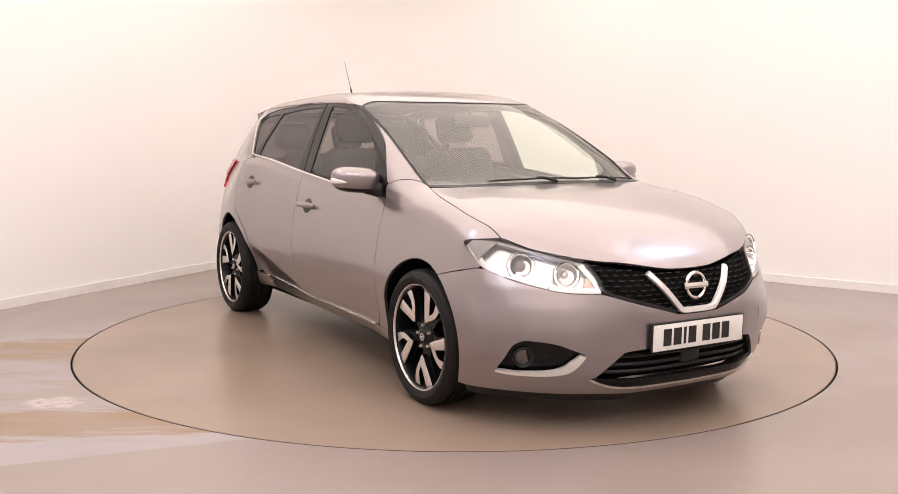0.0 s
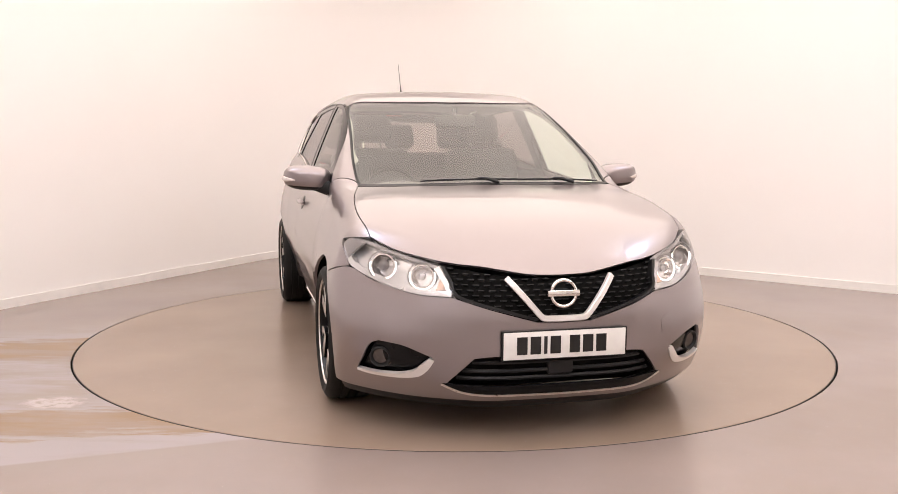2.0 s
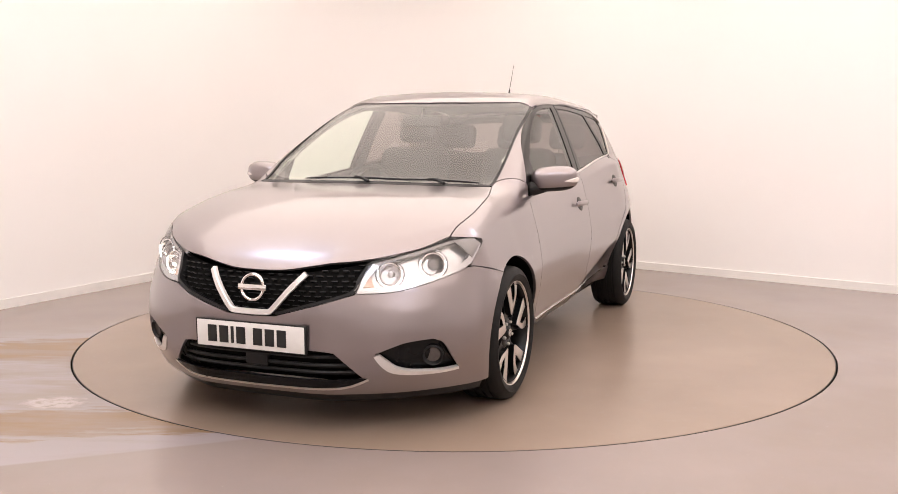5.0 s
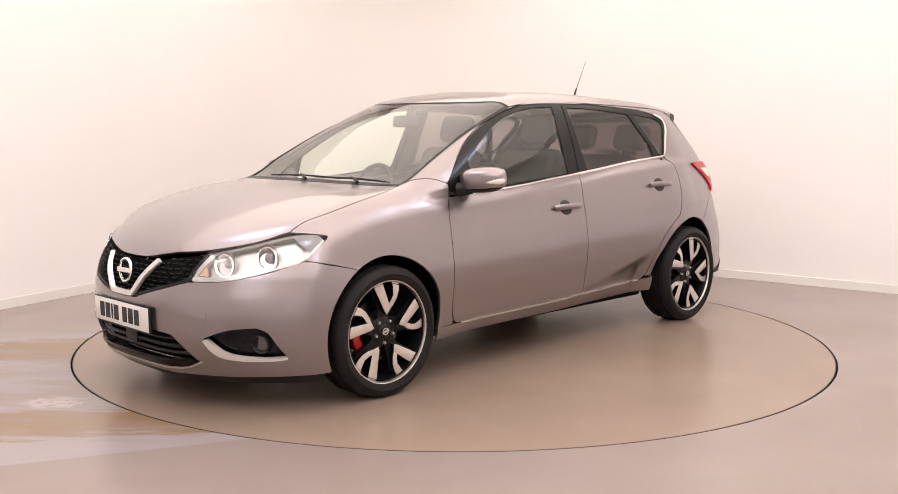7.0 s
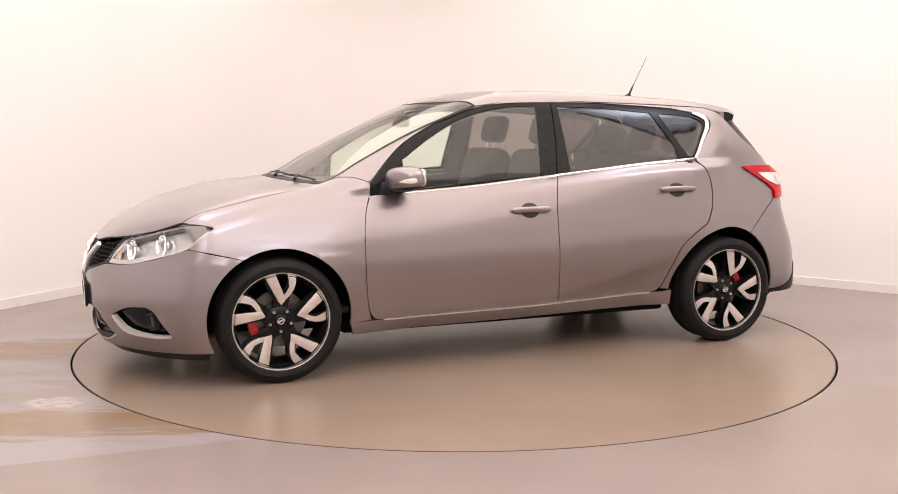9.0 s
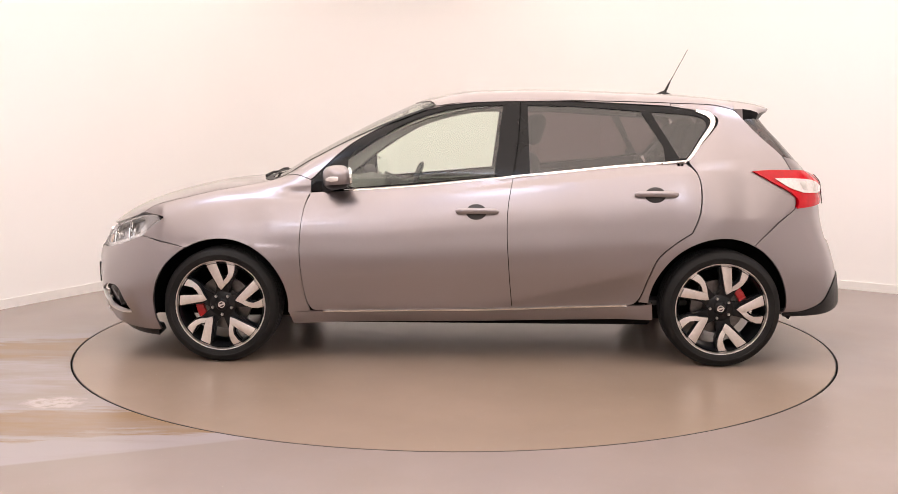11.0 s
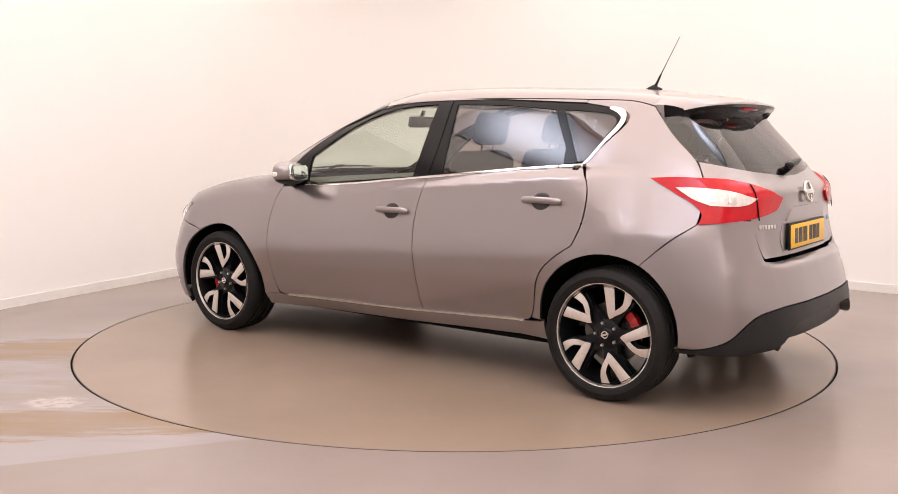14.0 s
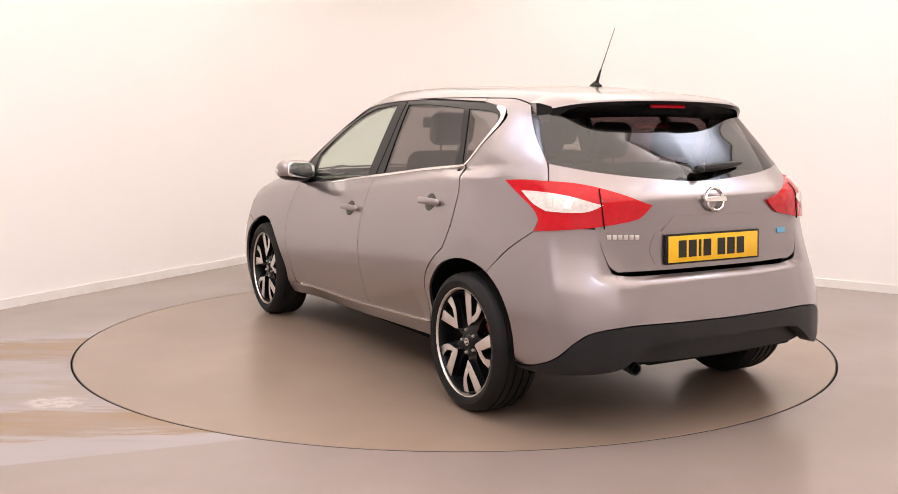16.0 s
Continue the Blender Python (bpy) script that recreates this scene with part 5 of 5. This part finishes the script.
def door_handle(x0, x1, z0, z1):
    def make():
        obs = []
        q, n = surf((x0 + x1) / 2 + 0.005, (z0 + z1) / 2, 0.0)
        m = frame_at(q, n)
        # shallow disc whose dark colour stands in for the shaded hollow behind the grip
        bm = bmesh.new()
        superellipsoid(bm, m, 0.056, 0.043, 0.0045, 1, 1, 28, 6)
        cup = part("handle_cup", bm, M_SHADE, car)
        obs.append(cup)
        bm = bmesh.new()
        pts = []
        rad = []
        for t in np.linspace(0, 1, 15):
            p, nn = surf(x0 + (x1 - x0) * t, z0 + (z1 - z0) * t, 0.012 + 0.016 * math.sin(math.pi * min(1, max(0, t))) ** 0.6)
            pts.append(p)
            rad.append(0.0165 if 0.05 < t < 0.95 else 0.009)
        tube(bm, pts, rad, 10, 0.6)
        obs.append(part("door_handle", bm, M_PAINT, car))
        return obs
    return make


# shade of the handle hollow put into the colour
M_SHADE = mat("handle_cup_shade", (0.030, 0.026, 0.026), 0.45, metal=0.3, coat=0.2, vary=0.05, scale=60)
both_sides(door_handle(0.072, -0.155, 0.828, 0.828))
both_sides(door_handle(-0.880, -1.105, 0.923, 0.923))


# ---- tail ----
def tail_lamp():
    whole = loop([(-1.53, 0.79, 1.046), (-1.65, 0.695, 1.052), (-1.82, 0.622, 1.041), (-1.908, 0.512, 1.012), (-1.972, 0.331, 0.956)],
                 [(-1.972, 0.331, 0.956), (-1.968, 0.38, 0.912), (-1.965, 0.43, 0.893), (-1.918, 0.576, 0.869), (-1.85, 0.69, 0.857), (-1.757, 0.770, 0.846)],
                 [(-1.757, 0.770, 0.846), (-1.772, 0.760, 0.892), (-1.737, 0.777, 0.938), (-1.661, 0.798, 0.982), (-1.53, 0.79, 1.046)])
    lamp_ob = panel("tail_lamp", whole, M_TAILRED, car, label="red tail lamp with a clear section", off=0.012, thick=0.03, bulge=0.006, step=0.02, gap=0.001)
    obs = [lamp_ob]
    obs.append(panel("clear_section", loop([(-1.645, 0.757, 1.004), (-1.73, 0.715, 1.004), (-1.82, 0.665, 0.992), (-1.925, 0.55, 0.958)], [(-1.925, 0.55, 0.958), (-1.893, 0.617, 0.930), (-1.805, 0.738, 0.928)],
                     [(-1.805, 0.738, 0.928), (-1.735, 0.765, 0.956), (-1.645, 0.757, 1.004)]), M_TAILCLEAR, lamp_ob, off=0.0195, thick=0.006, gap=0, step=0.015))
    for (a, b) in (((-1.785, 0.70, 0.986), (-1.80, 0.71, 0.945)), ((-1.845, 0.648, 0.976), (-1.85, 0.662, 0.940))):
        obs.append(strip("lamp_rib", [a, ((a[0] + b[0]) / 2, (a[1] + b[1]) / 2, (a[2] + b[2]) / 2), b], 0.020, M_SATIN, lamp_ob, off=0.022, thick=0.004))
    obs.append(strip("lamp_split", [(-1.905, 0.556, 1.012), (-1.915, 0.55, 0.95), (-1.93, 0.548, 0.862)], 0.003, M_VOID, lamp_ob, off=0.0205, thick=0.004))
    return obs


both_sides(tail_lamp)


def spoiler():
    bm = bmesh.new()
    under = bmesh.new()
    ys = np.linspace(-0.583, 0.583, 41)
    rows, low = [], []
    for yy in ys:
        k = abs(yy) / 0.583
        xr = -1.499 + 0.050 * k * k
        zr = lift([(xr, min(abs(yy), 0.572))], "top")[0][0][2]
        xt = -1.712 + 0.13 * k ** 4
        zt = 1.402 - 0.020 * k ** 2 - 0.018 * k ** 8
        e = max(0, (k - 0.86) / 0.14) ** 1.5
        rows.append([bm.verts.new(v) for v in ((xr, yy, zr + 0.001), ((xr * 2 + xt) / 3, yy, (2 * zr + zt) / 3 + 0.006), ((xr + 2 * xt) / 3, yy, (zr + 2 * zt) / 3 + 0.007), (xt, yy * 0.965, zt), (xt - 0.004, yy * 0.965, zt - 0.008))])
        low.append([under.verts.new(v) for v in ((xt - 0.004, yy * 0.965, zt - 0.008), (xt + 0.004 + 0.012 * e, yy * 0.965, zt - 0.022 - 0.045 * e), (xt + 0.05, yy * 0.968, zt - 0.034 - 0.033 * e), (-1.645 + 0.13 * k * k, yy, 1.338 - 0.02 * k * k), (-1.63 + 0.13 * k * k, yy, 1.325 - 0.02 * k * k))])
    for rr, b in ((rows, bm), (low, under)):
        for a, c in zip(rr, rr[1:]):
            for i in range(len(a) - 1):
                b.faces.new((a[i], a[i + 1], c[i + 1], c[i]))
    # closed ends
    for e in (0, -1):
        v = [under.verts.new(q.co) for q in rows[e][1:]]
        under.faces.new([*v, *low[e][1:]])
        bm.faces.new([rows[e][0], rows[e][1], bm.verts.new(low[e][-1].co)])
    sp = part("rear_spoiler", bm, M_PAINT, car, "painted roof spoiler with black underside", angle=35)
    part("spoiler_underside", under, M_GLOSSBLACK, sp)
    bm = bmesh.new()
    box(bm, (0.012, 0.20, 0.017), pose(-1.690, 0, 1.372, 0, 40, 0), 0.004)
    part("brake_light", bm, M_TAILRED, sp, "red high-level brake light")


spoiler()


def tail_details():
    # ledge over the plate
    panel("plate_ledge", loop([(-2.0, 0, 0.906), (-1.99, 0.225, 0.906)], [(-1.99, 0.225, 0.906), (-1.98, 0.285, 0.846)], [(-1.98, 0.285, 0.846), (-2.0, 0, 0.846)], [(-2.0, 0, 0.846), (-2.0, 0, 0.906)]),
          M_PAINT, car, both=True, off=0.010, thick=0.014, gap=0, step=0.02, bulge=0.004)
    panel("plate_recess", loop([(-2.0, 0, 0.842), (-1.98, 0.315, 0.842)], [(-1.98, 0.315, 0.842), (-1.975, 0.34, 0.77), (-1.97, 0.30, 0.70)], [(-1.97, 0.30, 0.70), (-2.0, 0, 0.695)], [(-2.0, 0, 0.695), (-2.0, 0, 0.842)]),
          M_PAINT, car, both=True, off=0.002, thick=0.003, gap=0, step=0.03)
    emblem(car, frame_at((-1.986, 0, 0.968), (-1, 0, 0.22)), 0.055)
    for i in range(6):
        q, n = surf(-1.96, 0.830 - 0.001 * i, 0.002, 0.540 - i * 0.0285)
        bm = bmesh.new()
        box(bm, (0.020, 0.020, 0.004), frame_at(q, n), 0.0015)
        part("name_bar", bm, M_SATIN, car, "plain silver name badge bar")
    q, n = surf(-1.96, 0.815, 0.003, 0.445)
    q.y, n.y = -q.y, -n.y
    bm = bmesh.new()
    box(bm, (0.062, 0.024, 0.004), frame_at(q, n), 0.002)
    part("blue_badge", bm, M_BLUE, car, "small pale blue badge")
    # wiper
    bm = bmesh.new()
    path = []
    for t in np.linspace(0, 1, 9):
        yy, zz = -0.0 - 0.31 * t, 1.078 + 0.030 * t
        q, n = lift([to_chart((-1.88, abs(yy), zz), "side")], "side", 0.026 - 0.01 * t)
        path.append((q[0][0], math.copysign(q[0][1], yy), q[0][2]))
    tube(bm, path, [0.013, 0.017, 0.018, 0.018, 0.017, 0.016, 0.014, 0.011, 0.005], 8)
    superellipsoid(bm, Matrix.Translation(path[0]), 0.022, 0.022, 0.018, 0.8, 0.8, 14, 8)
    part("rear_wiper", bm, M_BLACK, car, "black rear wiper")
    # exhaust
    bm = bmesh.new()
    lathe(bm, [(0.026, -0.22), (0.027, 0.0), (0.0275, 0.002), (0.024, 0.0), (0.023, -0.1)], pose(-2.03, 0.44, 0.285, 0, -99, 0), 24, closed=False)
    part("exhaust_pipe", bm, M_DISC_STEEL, car, "dull steel exhaust tail pipe")
    bm = bmesh.new()
    box(bm, (0.28, 0.7, 0.14), pose(-1.80, -0.05, 0.32), 0.05)
    part("rear_silencer", bm, M_VOID, car)
    # aerial
    bm = bmesh.new()
    tube(bm, [(-1.12, 0, 1.482), (-1.165, 0, 1.487), (-1.215, 0, 1.481)], [0.004, 0.02, 0.004], 10)
    tube(bm, [(-1.17, 0, 1.487), (-1.18, 0, 1.507), (-1.205, 0, 1.56)], [0.016, 0.008, 0.005], 8)
    ae = part("aerial", bm, M_BLACK, car, "black roof aerial")
    bm = bmesh.new()
    tube(bm, [(-1.20, 0, 1.55), (-1.306, 0, 1.752)], [0.0024, 0.0015], 6)
    part("aerial_rod", bm, M_BLACK, ae)


tail_details()


# ---- cabin ----
def seat(x, y, wide=0.5, back=0.62, lean=-16, rests=((0.0, 0.26),)):
    bm = bmesh.new()
    box(bm, (0.52, wide, 0.20), pose(x + 0.22, y, 0.48, 0, -6, 0), 0.06, 3)
    s = part("seat", bm, M_SEAT, car, "charcoal cloth seat")
    bm = bmesh.new()
    m = pose(x - 0.06, y, 0.55, 0, lean, 0)
    box(bm, (0.16, wide * 0.96, back), m @ pose(0, 0, back / 2), 0.07, 4)
    part("backrest", bm, M_SEAT, s)
    for dy, rw in rests:
        bm = bmesh.new()
        box(bm, (0.10, rw, 0.18), m @ pose(0.0, dy, back + 0.13), 0.045, 4)
        part("headrest", bm, M_SEAT, s)
        for k in (-1, 1):
            bm = bmesh.new()
            tube(bm, [m @ Vector((0, dy + k * 0.055, back - 0.02)), m @ Vector((0, dy + k * 0.055, back + 0.09))], 0.006, 8)
            part("headrest_post", bm, M_CHROME, s)


def cabin():
    seat(-0.10, 0.36)
    seat(-0.10, -0.36)
    seat(-0.98, 0.0, 1.10, 0.58, -20, ((0.42, 0.26), (0.0, 0.22), (-0.42, 0.26)))
    # dashboard: swept section across the car
    bm = bmesh.new()
    rows = []
    for yy in np.linspace(-0.70, 0.70, 29):
        hump = 0.035 * math.exp(-((yy + 0.36) / 0.17) ** 2)
        c = 0.10 * (yy / 0.7) ** 2
        prof = [(1.12 - c, 0.965), (0.85 - c, 0.975), (0.66, 0.965 + hump), (0.56, 0.945 + hump), (0.53, 0.90), (0.56, 0.78), (0.60, 0.6), (0.70, 0.5)]
        rows.append([bm.verts.new((x, yy, z - 0.01)) for x, z in prof])
    for a, c in zip(rows, rows[1:]):
        for i in range(7):
            bm.faces.new((a[i], a[i + 1], c[i + 1], c[i]))
    d = part("dashboard", bm, M_TRIM, car, "dark grey plastic dashboard", angle=50)
    bm = bmesh.new()
    box(bm, (0.02, 0.24, 0.12), pose(0.53, 0.0, 0.86, 0, 12, 0), 0.008)
    part("centre_screen", bm, M_GLOSSBLACK, d)
    # steering wheel on the right
    m = pose(0.40, -0.36, 0.885, 0, 66, 0)
    bm = bmesh.new()
    n = 40
    rows = []
    for i in range(n):
        a = 2 * math.pi * i / n
        rows.append([bm.verts.new(m @ Vector(((0.175 + 0.015 * math.cos(b)) * math.cos(a), (0.175 + 0.015 * math.cos(b)) * math.sin(a), 0.015 * math.sin(b)))) for b in (2 * math.pi * j / 8 for j in range(8))])
    for i in range(n):
        for j in range(8):
            bm.faces.new((rows[i][j], rows[(i + 1) % n][j], rows[(i + 1) % n][(j + 1) % 8], rows[i][(j + 1) % 8]))
    sw = part("steering_wheel", bm, M_BLACK, car, "black three-spoke steering wheel")
    bm = bmesh.new()
    superellipsoid(bm, m @ pose(0, 0, 0.01), 0.075, 0.085, 0.025, 0.7, 0.7, 20, 8)
    for a in (90, -90, 0):
        box(bm, (0.11, 0.028, 0.014), m @ pose(0, 0, 0, 0, 0, a) @ pose(0.115, 0, 0), 0.004)
    tube(bm, [m @ Vector((0, 0, 0)), m @ Vector((0, 0, 0.2))], 0.035, 12)
    part("steering_hub", bm, M_TRIM, sw)
    # linings
    panel("headlining", loop([(0.325, 0.0, 0), (0.275, 0.35, 0), (0.19, 0.56, 0)], [(0.19, 0.56, 0), (-0.5, 0.565, 0), (-1.46, 0.56, 0)], [(-1.46, 0.56, 0), (-1.50, 0, 0)], [(-1.50, 0, 0), (0.325, 0, 0)]),
          M_LINER, car, "top", both=True, off=-0.035, thick=0, step=0.08)
    for sd in (1, -1):
        panel("pillar_lining", loop([(1.09, 0.665, 1.0), (0.9, 0.665, 1.100), (0.7, 0.64, 1.195), (0.45, 0.612, 1.31), (0.2, 0.585, 1.385), (-0.1, 0.575, 1.43), (-0.5, 0.572, 1.447), (-1.1, 0.575, 1.432)],
              [(-1.1, 0.575, 1.432), (-1.1, 0.625, 1.375)], [(-1.1, 0.625, 1.375), (-0.6, 0.625, 1.40), (-0.2, 0.63, 1.405), (0.03, 0.635, 1.393), (0.33, 0.655, 1.315), (0.6, 0.69, 1.175), (0.865, 0.76, 0.965)],
              [(0.865, 0.76, 0.965), (1.09, 0.665, 1.0)]), M_LINER, car, "polar", side=sd, off=-0.03, thick=0, step=0.05)
        panel("rear_pillar_lining", loop([(-1.30, 0.7, 1.30), (-1.28, 0.70, 1.2), (-1.19, 0.74, 1.10)], [(-1.19, 0.74, 1.10), (-1.4, 0.72, 1.08), (-1.75, 0.64, 1.08)], [(-1.75, 0.64, 1.08), (-1.50, 0.61, 1.32)], [(-1.50, 0.61, 1.32), (-1.42, 0.62, 1.37), (-1.30, 0.7, 1.30)]),
              M_TRIM, car, side=sd, off=-0.035, thick=0, step=0.05)
        P = lambda x, z: (x, 0.8, z)
        panel("door_lining", loop([P(0.88, 0.5), P(0.88, 0.915)], [P(0.88, 0.915), P(0.4, 0.953), P(0.0, 0.986), P(-0.5, 1.03), P(-1.17, 1.085)], [P(-1.17, 1.085), P(-1.17, 0.79)], [P(-1.17, 0.79), P(-0.93, 0.68)], [P(-0.93, 0.68), P(-0.88, 0.5)], [P(-0.88, 0.5), P(0.88, 0.5)]),
              M_TRIM, car, side=sd, off=-0.055, thick=0.03, step=0.05)
        strip("door_pillar_lining", [(-0.20, 0.75, 0.97), (-0.225, 0.72, 1.15), (-0.255, 0.65, 1.40)], 0.11, M_TRIM, car, side=sd, off=-0.035, thick=0.0)
    bm = bmesh.new()
    box(bm, (0.03, 0.24, 0.07), pose(0.42, 0.0, 1.315, 0, -12, 0), 0.012)
    tube(bm, [(0.43, 0, 1.33), (0.40, 0, 1.385)], 0.012, 8)
    part("rear_view_mirror", bm, M_BLACK, car, "black interior mirror")
    bm = bmesh.new()
    box(bm, (0.46, 1.22, 0.02), pose(-1.52, 0, 0.99), 0.006)
    part("parcel_shelf", bm, M_TRIM, car)
    bm = bmesh.new()
    box(bm, (2.2, 1.4, 0.03), pose(-0.1, 0, 0.32), 0.006)
    part("cabin_floor", bm, M_TRIM, car)


cabin()


def motions():
    rows = []
    for t, a in TURN:
        spin = pose(0, 0, 0, 0, 0, a)
        rows.append((t, spin @ pose(-PIVOT[0], -PIVOT[1], 0)))
    walk(car, rows)
    walk(TABLE, [(t, pose(0, 0, 0, 0, 0, a)) for t, a in TURN])


motions()
